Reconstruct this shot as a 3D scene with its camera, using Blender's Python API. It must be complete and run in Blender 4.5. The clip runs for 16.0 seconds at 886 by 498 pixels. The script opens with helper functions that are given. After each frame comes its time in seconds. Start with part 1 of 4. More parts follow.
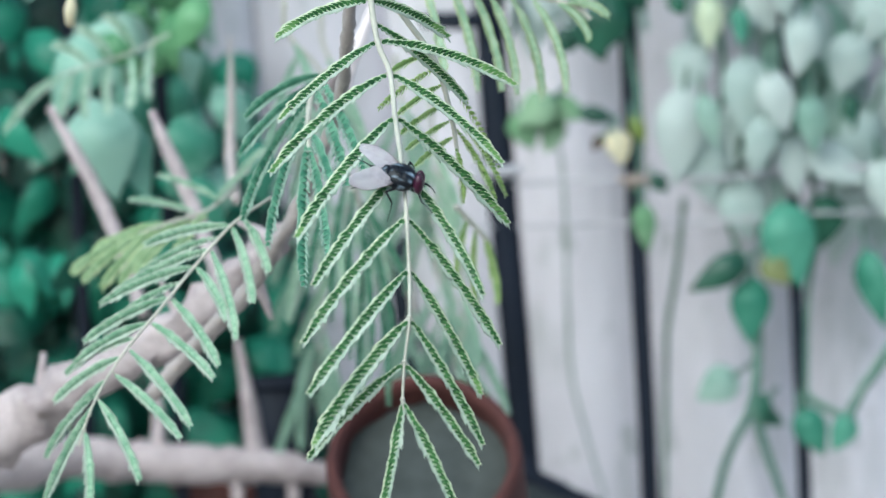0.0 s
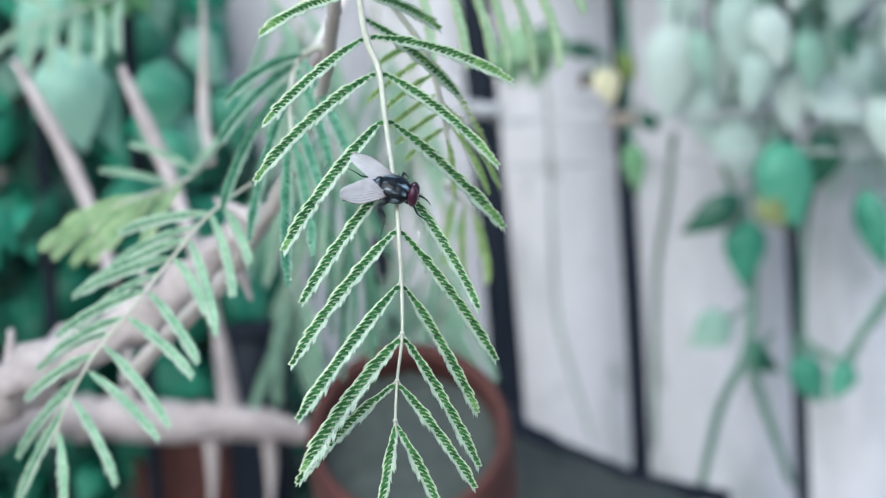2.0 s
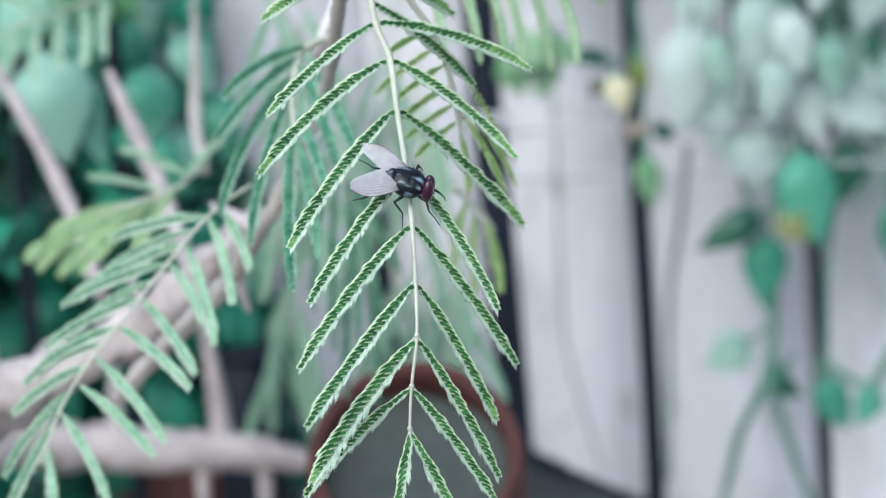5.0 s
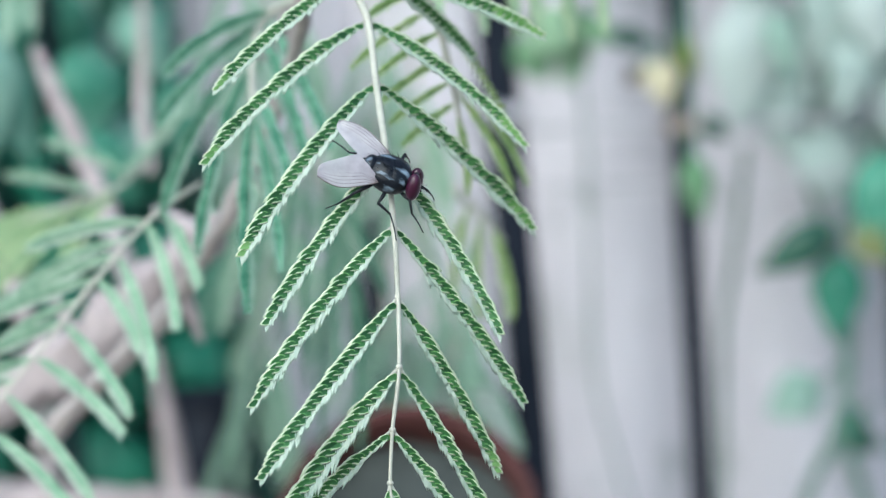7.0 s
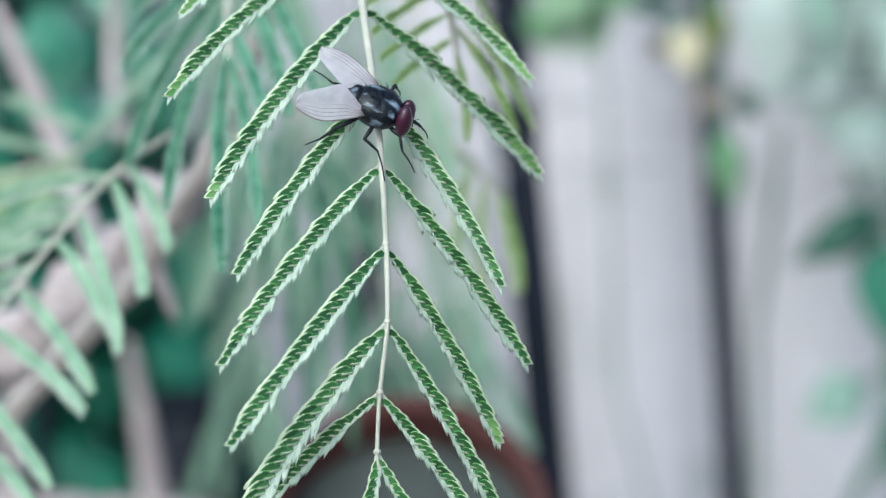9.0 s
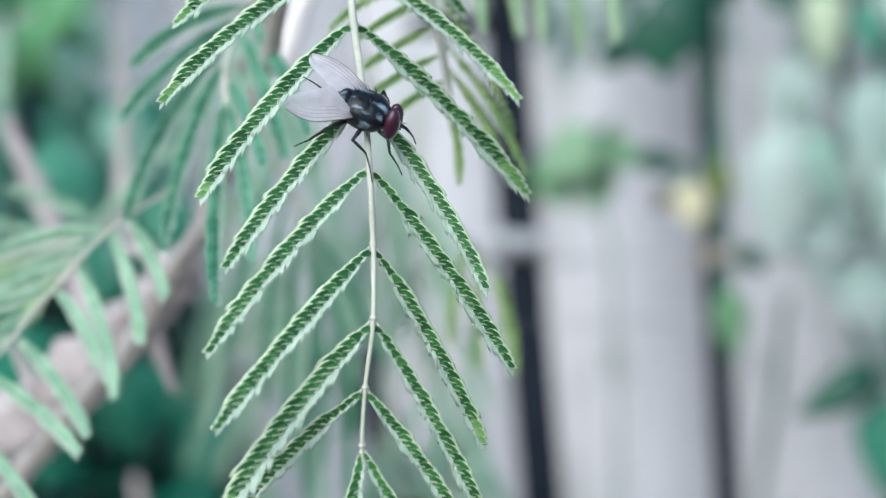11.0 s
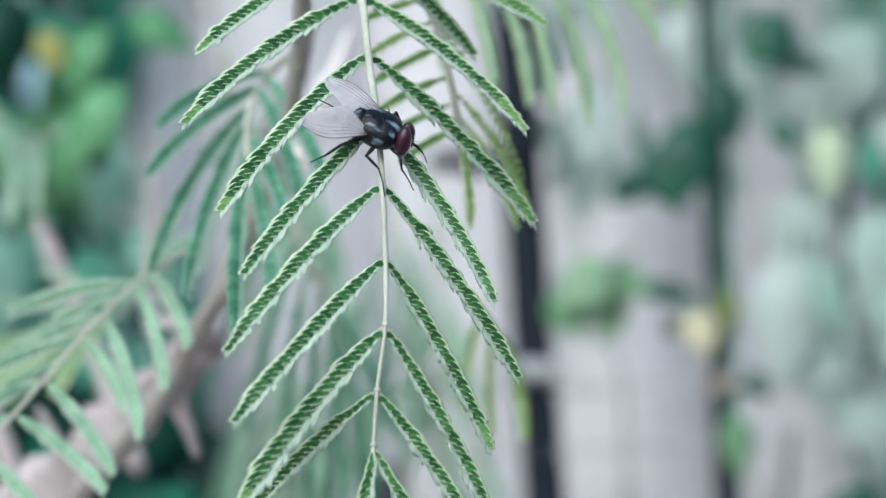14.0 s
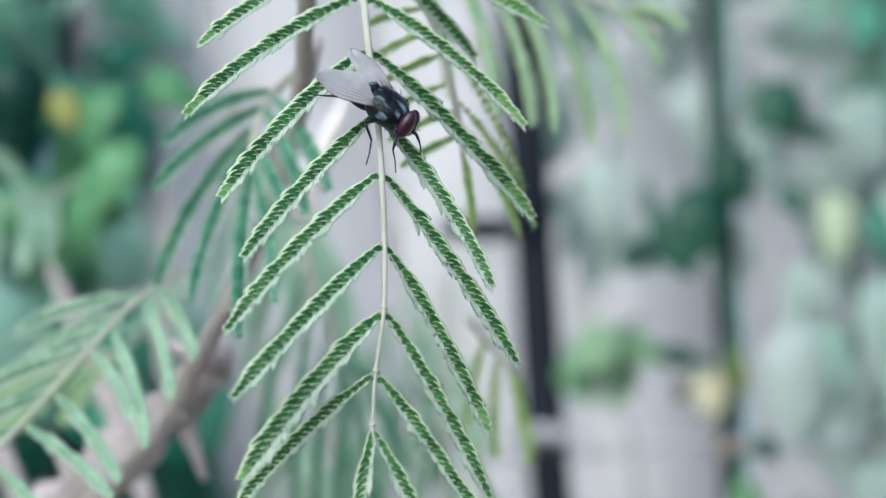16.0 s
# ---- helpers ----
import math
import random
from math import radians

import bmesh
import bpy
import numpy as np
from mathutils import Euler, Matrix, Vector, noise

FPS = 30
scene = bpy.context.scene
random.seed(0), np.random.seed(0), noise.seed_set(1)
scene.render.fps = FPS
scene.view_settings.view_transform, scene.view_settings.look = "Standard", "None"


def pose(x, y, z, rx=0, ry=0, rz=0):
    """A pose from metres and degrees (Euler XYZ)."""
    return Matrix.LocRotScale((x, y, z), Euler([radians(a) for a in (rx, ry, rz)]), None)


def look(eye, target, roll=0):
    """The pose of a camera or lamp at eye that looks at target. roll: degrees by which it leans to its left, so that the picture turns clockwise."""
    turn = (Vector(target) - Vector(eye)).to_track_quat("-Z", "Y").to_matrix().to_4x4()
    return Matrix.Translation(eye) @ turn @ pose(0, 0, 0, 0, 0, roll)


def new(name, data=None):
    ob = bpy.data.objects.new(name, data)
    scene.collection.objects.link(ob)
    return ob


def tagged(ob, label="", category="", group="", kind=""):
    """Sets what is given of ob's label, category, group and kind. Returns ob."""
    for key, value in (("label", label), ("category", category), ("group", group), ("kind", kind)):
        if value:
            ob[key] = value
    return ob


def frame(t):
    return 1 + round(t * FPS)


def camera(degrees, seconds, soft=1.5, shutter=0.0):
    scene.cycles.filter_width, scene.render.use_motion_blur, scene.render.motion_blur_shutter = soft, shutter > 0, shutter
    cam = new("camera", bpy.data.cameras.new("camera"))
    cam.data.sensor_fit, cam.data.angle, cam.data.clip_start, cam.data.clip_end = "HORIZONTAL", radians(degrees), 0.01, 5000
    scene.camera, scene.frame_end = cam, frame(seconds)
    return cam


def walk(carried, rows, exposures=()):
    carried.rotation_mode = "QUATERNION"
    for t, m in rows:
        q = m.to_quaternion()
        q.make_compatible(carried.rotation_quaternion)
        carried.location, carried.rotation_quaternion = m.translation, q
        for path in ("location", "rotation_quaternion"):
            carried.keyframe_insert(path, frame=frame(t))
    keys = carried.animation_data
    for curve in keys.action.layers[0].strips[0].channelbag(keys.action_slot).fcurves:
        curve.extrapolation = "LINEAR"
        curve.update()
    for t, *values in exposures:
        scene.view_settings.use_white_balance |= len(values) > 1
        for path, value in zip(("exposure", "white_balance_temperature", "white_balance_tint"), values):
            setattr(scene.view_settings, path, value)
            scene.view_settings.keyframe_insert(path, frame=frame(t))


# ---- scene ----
MM = 0.001

# camera: a long lens, focused on the fly
PATH = [
    (0, (0.06678, -1.18836, 1.10328), (0.01418, -0.19091, 1.05509), -2.65),
    (0.5, (0.05906, -1.17218, 1.11772), (0.01223, -0.17511, 1.05719), -2.58),
    (1, (0.05732, -1.15888, 1.12762), (0.01200, -0.16236, 1.05772), -2.53),
    (1.5, (0.05080, -1.13705, 1.14353), (0.00970, -0.14155, 1.05819), -2.84),
    (2, (0.05482, -1.12709, 1.16676), (0.01080, -0.13362, 1.06141), -2.85),
    (2.5, (0.05489, -1.08503, 1.17253), (0.01020, -0.09252, 1.05879), -3.19),
    (3, (0.04156, -1.06816, 1.16184), (0.00622, -0.07450, 1.05518), -3.43),
    (3.5, (0.04514, -1.06264, 1.15573), (0.00669, -0.06853, 1.05440), -3.33),
    (4, (0.04020, -1.07214, 1.15382), (0.00577, -0.07757, 1.05553), -3.48),
    (4.2, (0.03884, -1.06577, 1.15313), (0.00565, -0.07122, 1.05435), -3.26),
    (6.3, (0.04106, -1.05421, 1.11884), (0.00590, -0.05721, 1.05001), -2.88),
    (6.5, (0.03948, -0.96969, 1.11777), (0.00324, 0.02695, 1.04431), -2.82),
    (7, (0.04026, -0.84781, 1.11620), (-0.00229, 0.14805, 1.03581), -2.94),
    (7.5, (0.03862, -0.81491, 1.11139), (-0.00375, 0.18115, 1.03350), -2.83),
    (8, (0.04134, -0.77720, 1.11147), (-0.00596, 0.21843, 1.03092), -2.92),
    (8.2, (0.03739, -0.75651, 1.10818), (-0.00694, 0.23942, 1.02974), -2.98),
    (10.3, (0.04668, -0.76756, 1.04609), (-0.00732, 0.23098, 1.04361), -2.84),
    (10.5, (0.04561, -0.77392, 1.03758), (-0.00728, 0.22464, 1.04644), -2.80),
    (11, (0.04708, -0.76950, 1.02028), (-0.00707, 0.22858, 1.05031), -2.44),
    (11.5, (0.04933, -0.77650, 1.02596), (-0.00727, 0.22159, 1.05074), -2.27),
    (12, (0.04402, -0.76850, 1.03240), (-0.00721, 0.23002, 1.05071), -2.34),
    (12.5, (0.04807, -0.78200, 1.03515), (-0.00696, 0.21632, 1.05315), -2.37),
    (13, (0.04756, -0.79068, 1.00847), (-0.00596, 0.20669, 1.05737), -2.10),
    (13.5, (0.05279, -0.79048, 0.98488), (-0.00628, 0.20481, 1.06171), -2.01),
    (14, (0.05057, -0.80056, 0.96240), (-0.00643, 0.19262, 1.06417), -2.27),
    (14.5, (0.05201, -0.80008, 0.95463), (-0.00666, 0.19192, 1.06641), -2.36),
    (15, (0.05469, -0.80515, 0.94024), (-0.00669, 0.18480, 1.06761), -2.17),
    (15.5, (0.05539, -0.80644, 0.92585), (-0.00679, 0.18128, 1.06915), -2.23),
    (16, (0.05599, -0.80480, 0.92108), (-0.00689, 0.18191, 1.07087), -2.27),
]
cam = camera(5.0, 16.0, soft=1.35)
walk(cam, [(t, look(eye, target, roll)) for t, eye, target, roll in PATH],
     exposures=[(0.0, 0.31, 5580, -5), (2.5, 0.41, 5580, -5), (8.0, 0.38, 5600, -4), (11.0, 0.35, 5570, -5), (16.0, 0.17, 5680, -5)])

# ---- world and sun: bright, veiled sky ----
SUN_UP, SUN_ROUND = radians(42), radians(205)
world = bpy.data.worlds.new("world")
scene.world = world
world.use_nodes = True
sky = world.node_tree.nodes.new("ShaderNodeTexSky")
sky.sky_type, sky.sun_disc = "NISHITA", False
sky.sun_elevation, sky.sun_rotation = SUN_UP, SUN_ROUND
sky.dust_density, sky.air_density = 4.0, 1.0
back = world.node_tree.nodes["Background"]
back.inputs["Strength"].default_value = 0.15
world.node_tree.links.new(sky.outputs[0], back.inputs["Color"])
sun_data = bpy.data.lights.new("sun", "SUN")
sun_data.energy, sun_data.angle, sun_data.color = 1.4, radians(60), (1.0, 0.98, 0.95)
sun = new("sun", sun_data)
sun_way = Vector((math.sin(SUN_ROUND) * math.cos(SUN_UP), math.cos(SUN_ROUND) * math.cos(SUN_UP), math.sin(SUN_UP)))
sun.matrix_basis = look(sun_way * 5, (0, 0, 0))


# ---- materials ----
def material(name, dark, light, rough=0.6, grain=900.0, patch=60.0, bump=0.2, metal=0.0, thin=0.0, spread=0.0, gloss=0.5,
             stretch=(1, 1, 1), alpha=1.0, low=0.5, high=1.0):
    """Two tones mixed by a coarse and a fine noise, with fine relief. thin: share of light let through. spread: change from piece to piece."""
    m = bpy.data.materials.new(name)
    m.use_nodes = True
    tree = m.node_tree
    node, link = tree.nodes.new, tree.links.new
    shader = tree.nodes["Principled BSDF"]
    coord, mapping = node("ShaderNodeTexCoord"), node("ShaderNodeMapping")
    mapping.inputs["Scale"].default_value = stretch
    link(coord.outputs["Object"], mapping.inputs[0])
    fine, coarse = node("ShaderNodeTexNoise"), node("ShaderNodeTexNoise")
    fine.inputs["Scale"].default_value, coarse.inputs["Scale"].default_value = grain, patch
    fine.inputs["Detail"].default_value = coarse.inputs["Detail"].default_value = 4
    for n in (fine, coarse):
        link(mapping.outputs[0], n.inputs["Vector"])
    both = node("ShaderNodeMath")
    both.operation = "MULTIPLY_ADD"
    link(fine.outputs[0], both.inputs[0])
    both.inputs[1].default_value = 0.5
    link(coarse.outputs[0], both.inputs[2])
    ramp = node("ShaderNodeMapRange")
    ramp.inputs[1].default_value, ramp.inputs[2].default_value = low, high
    if spread:
        info, add = node("ShaderNodeObjectInfo"), node("ShaderNodeMath")
        isle = node("ShaderNodeNewGeometry")
        pick = node("ShaderNodeMath")
        link(info.outputs["Random"], pick.inputs[0])
        link(isle.outputs["Random Per Island"], pick.inputs[1])
        wrap = node("ShaderNodeMath")
        wrap.operation = "FRACT"
        link(pick.outputs[0], wrap.inputs[0])
        add.operation = "MULTIPLY_ADD"
        link(wrap.outputs[0], add.inputs[0])
        add.inputs[1].default_value = spread
        off = node("ShaderNodeMath")
        off.inputs[1].default_value = -spread / 2
        link(both.outputs[0], off.inputs[0])
        link(off.outputs[0], add.inputs[2])
        link(add.outputs[0], ramp.inputs[0])
    else:
        link(both.outputs[0], ramp.inputs[0])
    mix = node("ShaderNodeMix")
    mix.data_type = "RGBA"
    link(ramp.outputs[0], mix.inputs[0])
    mix.inputs[6].default_value, mix.inputs[7].default_value = (*dark, 1), (*light, 1)
    link(mix.outputs[2], shader.inputs["Base Color"])
    shader.inputs["Roughness"].default_value, shader.inputs["Metallic"].default_value = rough, metal
    shader.inputs["Specular IOR Level"].default_value = gloss
    shader.inputs["Alpha"].default_value = alpha
    relief = node("ShaderNodeBump")
    relief.inputs["Strength"].default_value, relief.inputs["Distance"].default_value = bump, 0.3 / grain
    link(fine.outputs[0], relief.inputs["Height"])
    link(relief.outputs[0], shader.inputs["Normal"])
    if thin:
        through_light, blend = node("ShaderNodeBsdfTranslucent"), node("ShaderNodeMixShader")
        link(mix.outputs[2], through_light.inputs[0])
        blend.inputs[0].default_value = thin
        link(shader.outputs[0], blend.inputs[1])
        link(through_light.outputs[0], blend.inputs[2])
        link(blend.outputs[0], tree.nodes["Material Output"].inputs[0])
    return m


LEAF_TOP = material("leaflet_green", (0.014, 0.072, 0.020), (0.056, 0.180, 0.052), 0.55, 3000, 220, 0.15, thin=0.12, spread=0.5)
LEAF_EDGE = material("leaflet_edge", (0.64, 0.74, 0.54), (0.80, 0.86, 0.68), 0.6, 4000, 300, 0.2, thin=0.2, spread=0.4)
LEAF_MID = material("leaflet_margin", (0.12, 0.29, 0.08), (0.24, 0.44, 0.15), 0.55, 4000, 300, 0.2, thin=0.15, spread=0.4)
LEAF_UNDER = material("leaflet_pale", (0.46, 0.57, 0.47), (0.62, 0.70, 0.61), 0.7, 4000, 300, 0.2, thin=0.25, spread=0.3)
LEAF_TIP = material("leaflet_young", (0.13, 0.30, 0.06), (0.28, 0.44, 0.13), 0.5, 3000, 220, 0.15, thin=0.2, spread=0.4)
# teal copy of the leaflet green with shade in its colour
LEAF_SHADE = material("leaflet_teal_shade", (0.05, 0.19, 0.11), (0.14, 0.33, 0.21), 0.55, 3000, 200, 0.15, thin=0.15, spread=0.5)
STALK = material("stalk_pale", (0.46, 0.46, 0.39), (0.66, 0.64, 0.57), 0.6, 2500, 300, 0.2, thin=0.1)
BARK_WHITE = material("bark_white", (0.32, 0.265, 0.27), (0.57, 0.49, 0.505), 0.8, 900, 150, 0.6)
BARK_GREY = material("bark_grey", (0.35, 0.30, 0.29), (0.54, 0.48, 0.47), 0.85, 900, 150, 0.5)
PEELED_GLINT = material("peeled_wood_glint", (0.80, 0.69, 0.71), (0.92, 0.82, 0.84), 0.5, 900, 150, 0.3)
BARK_BROWN = material("bark_brown", (0.20, 0.15, 0.13), (0.42, 0.35, 0.31), 0.85, 1200, 200, 0.5)
def stained(m, colour, scale, stretch, low, high):
    """Lays blotches of another colour over a two-tone material."""
    tree = m.node_tree
    node, link = tree.nodes.new, tree.links.new
    coord, mapping, spots, ramp, mix = (node(k) for k in ("ShaderNodeTexCoord", "ShaderNodeMapping", "ShaderNodeTexNoise", "ShaderNodeMapRange", "ShaderNodeMix"))
    mapping.inputs["Scale"].default_value = stretch
    link(coord.outputs["Object"], mapping.inputs[0])
    link(mapping.outputs[0], spots.inputs["Vector"])
    spots.inputs["Scale"].default_value, spots.inputs["Detail"].default_value, spots.inputs["Roughness"].default_value = scale, 5, 0.62
    ramp.inputs[1].default_value, ramp.inputs[2].default_value = low, high
    link(spots.outputs[0], ramp.inputs[0])
    link(ramp.outputs[0], mix.inputs[0])
    mix.data_type = "RGBA"
    shader = tree.nodes["Principled BSDF"]
    link(shader.inputs["Base Color"].links[0].from_socket, mix.inputs[6])
    mix.inputs[7].default_value = (*colour, 1)
    link(mix.outputs[2], shader.inputs["Base Color"])
    return m
BOARD = material("limewash", (0.72, 0.675, 0.74), (0.89, 0.84, 0.915), 0.9, 500, 70, 0.3, spread=0.3, stretch=(1, 1, 0.3))
stained(BOARD, (0.40, 0.41, 0.41), 95, (1, 1, 0.22), 0.50, 0.74)
stained(BOARD, (0.26, 0.30, 0.28), 230, (1, 1, 0.5), 0.60, 0.74)
IRON = material("black_iron", (0.003, 0.006, 0.014), (0.012, 0.016, 0.030), 0.6, 900, 120, 0.4, gloss=0.25)
WIRE = material("weathered_wire", (0.36, 0.35, 0.38), (0.56, 0.54, 0.58), 0.7, 900, 120, 0.3)
# near-black grey that carries the shade below the rail
SHADE_GREY = material("rail_shade", (0.018, 0.023, 0.026), (0.055, 0.062, 0.062), 0.9, 400, 60, 0.5)
CLAY = material("terracotta", (0.055, 0.018, 0.017), (0.125, 0.040, 0.036), 0.85, 500, 60, 0.4)
SOIL = material("soil", (0.03, 0.035, 0.035), (0.09, 0.10, 0.095), 0.95, 400, 60, 0.8)
RENDERED = material("cement", (0.22, 0.22, 0.21), (0.36, 0.35, 0.34), 0.9, 300, 20, 0.4)
EARTH = material("earth", (0.10, 0.085, 0.06), (0.20, 0.17, 0.13), 0.95, 60, 3, 0.5)
# pale mint: the sky's sheen on glossy leaves, put into the base colour
VINE_SHEEN = material("vine_leaf_sheen", (0.57, 0.67, 0.64), (0.72, 0.78, 0.76), 0.85, 500, 120, 0.15, thin=0.5, spread=0.7, gloss=0.3)
VINE_MOSS = material("vine_leaf_moss", (0.17, 0.32, 0.17), (0.32, 0.47, 0.30), 0.7, 500, 120, 0.15, thin=0.25, spread=0.5, gloss=0.3)
VINE_MID = material("vine_leaf_green", (0.04, 0.20, 0.13), (0.12, 0.36, 0.25), 0.55, 500, 120, 0.15, thin=0.2, spread=0.5)
VINE_SOFT = material("vine_leaf_soft", (0.28, 0.46, 0.38), (0.46, 0.62, 0.54), 0.75, 500, 120, 0.15, thin=0.45, spread=0.5)
VINE_DARK = material("vine_leaf_dark", (0.008, 0.05, 0.032), (0.03, 0.125, 0.075), 0.45, 500, 120, 0.15, thin=0.12, spread=0.5)
VINE_YELLOW = material("leaf_yellow", (0.66, 0.59, 0.38), (0.84, 0.77, 0.57), 0.5, 500, 120, 0.15, thin=0.25)
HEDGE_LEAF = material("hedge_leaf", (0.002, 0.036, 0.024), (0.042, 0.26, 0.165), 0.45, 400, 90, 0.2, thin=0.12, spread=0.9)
# lit copy of the hedge green, the light put into its colour
HEDGE_LIT = material("hedge_leaf_lit", (0.09, 0.30, 0.20), (0.38, 0.60, 0.49), 0.4, 400, 90, 0.2, thin=0.2, spread=0.8)
HEDGE_SPRING = material("hedge_leaf_spring", (0.06, 0.21, 0.09), (0.18, 0.39, 0.19), 0.4, 400, 90, 0.2, thin=0.2, spread=0.7)
VINE_STEM = material("vine_stem", (0.05, 0.13, 0.10), (0.14, 0.24, 0.18), 0.7, 900, 150, 0.3)
FLY_BLACK = material("fly_black", (0.004, 0.005, 0.008), (0.016, 0.018, 0.025), 0.45, 6000, 900, 0.3, gloss=0.35)
def dusted(name, dark, light):
    """Black with four broken grey stripes that run along x, crossed by a dark furrow."""
    m = material(name, dark, light, 0.38, 2600, 1500, 0.5, gloss=0.35)
    tree = m.node_tree
    node, link = tree.nodes.new, tree.links.new
    coord, split, wave, patch, sum_up, ramp = (node(k) for k in ("ShaderNodeTexCoord", "ShaderNodeSeparateXYZ", "ShaderNodeMath", "ShaderNodeTexNoise", "ShaderNodeMath", "ShaderNodeMapRange"))
    link(coord.outputs["Object"], split.inputs[0])
    scaled = node("ShaderNodeMath")
    scaled.operation = "MULTIPLY"
    scaled.inputs[1].default_value = 6.6 / MM
    link(split.outputs["Y"], scaled.inputs[0])
    wave.operation = "COSINE"
    link(scaled.outputs[0], wave.inputs[0])
    stretch = node("ShaderNodeMapping")
    stretch.inputs["Scale"].default_value = (0.55, 1, 1)
    link(coord.outputs["Object"], stretch.inputs[0])
    link(stretch.outputs[0], patch.inputs["Vector"])
    patch.inputs["Scale"].default_value, patch.inputs["Detail"].default_value = 1250, 3
    sum_up.operation = "MULTIPLY_ADD"
    link(patch.outputs[0], sum_up.inputs[0])
    sum_up.inputs[1].default_value = 11
    link(wave.outputs[0], sum_up.inputs[2])
    ramp.inputs[1].default_value, ramp.inputs[2].default_value = 5.8, 7.6
    link(sum_up.outputs[0], ramp.inputs[0])
    mix = [n for n in tree.nodes if n.bl_idname == "ShaderNodeMix"][0]
    link(ramp.outputs[0], mix.inputs[0])
    return m
FLY_GREY = dusted("fly_grey_dusting", (0.004, 0.006, 0.012), (0.26, 0.33, 0.42))
FLY_EYE = material("fly_eye", (0.022, 0.004, 0.015), (0.058, 0.010, 0.034), 0.28, 14000, 900, 0.5)
FLY_PALE = material("fly_pale", (0.55, 0.52, 0.50), (0.75, 0.72, 0.70), 0.5, 6000, 900, 0.2)
FLY_WING = material("fly_wing", (0.62, 0.57, 0.64), (0.88, 0.83, 0.90), 0.25, 1500, 500, 0.3, thin=0.3, alpha=0.42)
FLY_VEIN = material("fly_vein", (0.09, 0.07, 0.08), (0.18, 0.14, 0.14), 0.5, 6000, 900, 0.1)


# ---- building helpers ----
def part(name, bm, mats, parent=None, label="", smooth=True):
    """Links a bmesh as one mesh object, under a thing or a part where one is given."""
    data = bpy.data.meshes.new(name)
    bm.to_mesh(data)
    bm.free()
    for m in mats if isinstance(mats, (list, tuple)) else [mats]:
        data.materials.append(m)
    if smooth:
        data.polygons.foreach_set("use_smooth", [True] * len(data.polygons))
    ob = new(name, data)
    ob.parent = parent
    return tagged(ob, label)


def thing(name, label, category, at=(0, 0, 0), group="", kind=""):
    ob = new(name)
    ob.empty_display_size = 0.005
    ob.matrix_basis = Matrix.Translation(Vector(at) * MM)
    return tagged(ob, label, category, group, kind)


def smooth_line(points, steps=6):
    """A smooth line through the points."""
    p = [Vector(q) for q in points]
    if len(p) < 3:
        return p
    p = [2 * p[0] - p[1], *p, 2 * p[-1] - p[-2]]
    out = []
    for a, b, c, d in zip(p, p[1:], p[2:], p[3:]):
        for i in range(steps):
            t = i / steps
            out.append(0.5 * (2 * b + (c - a) * t + (2 * a - 5 * b + 4 * c - d) * t * t + (3 * b - a - 3 * c + d) * t ** 3))
    return [*out, p[-2]]


def tube(bm, points, radii, sides=8, rough=0.0, slot=0):
    """A tube through the points, in millimetres, whose radius goes evenly through radii; rough: unevenness as a share of the radius."""
    n = len(points)
    up = Vector((0.31, -0.86, 0.41))
    rings = []
    for i, p in enumerate(points):
        way = (points[min(i + 1, n - 1)] - points[max(i - 1, 0)]).normalized()
        side = way.cross(up).normalized()
        up2 = side.cross(way)
        k = i / max(1, n - 1) * (len(radii) - 1)
        j = min(int(k), len(radii) - 2)
        r = radii[j] + (radii[j + 1] - radii[j]) * (k - j)
        ring = []
        for s in range(sides):
            a = 2 * math.pi * s / sides
            off = side * math.cos(a) + up2 * math.sin(a)
            swell = 1 + rough * noise.noise((p + off * r) * 0.9 + Vector((7, 3, 1))) * 1.6
            ring.append(bm.verts.new((p + off * r * swell) * MM))
        rings.append(ring)
    made = []
    for a, b in zip(rings, rings[1:]):
        for s in range(sides):
            made.append(bm.faces.new((a[s], a[(s + 1) % sides], b[(s + 1) % sides], b[s])))
    made.append(bm.faces.new(rings[0][::-1]))
    made.append(bm.faces.new(rings[-1]))
    for f in made:
        f.material_index = slot
    return bm


def ball(bm, centre, size, turn=None, rings=10, sides=14, slot=0):
    """An ellipsoid in millimetres."""
    m = Matrix.Translation(Vector(centre) * MM) @ (turn or Matrix()) @ Matrix.Diagonal((*[s * MM for s in size], 1))
    made = bmesh.ops.create_uvsphere(bm, u_segments=sides, v_segments=rings, radius=1, matrix=m)
    for v in made["verts"]:
        for f in v.link_faces:
            f.material_index = slot
    return bm


def slab(bm, low, high, bevel=0.0, slot=0):
    """A box from corner to corner, in millimetres, with bevelled edges."""
    lo, hi = Vector(low), Vector(high)
    made = bmesh.ops.create_cube(bm, size=1, matrix=Matrix.Translation((lo + hi) / 2 * MM) @ Matrix.Diagonal((*((hi - lo) * MM), 1)))
    if bevel:
        edges = list({e for v in made["verts"] for e in v.link_edges})
        bmesh.ops.bevel(bm, geom=edges, offset=bevel * MM, segments=2, affect="EDGES")
    return bm


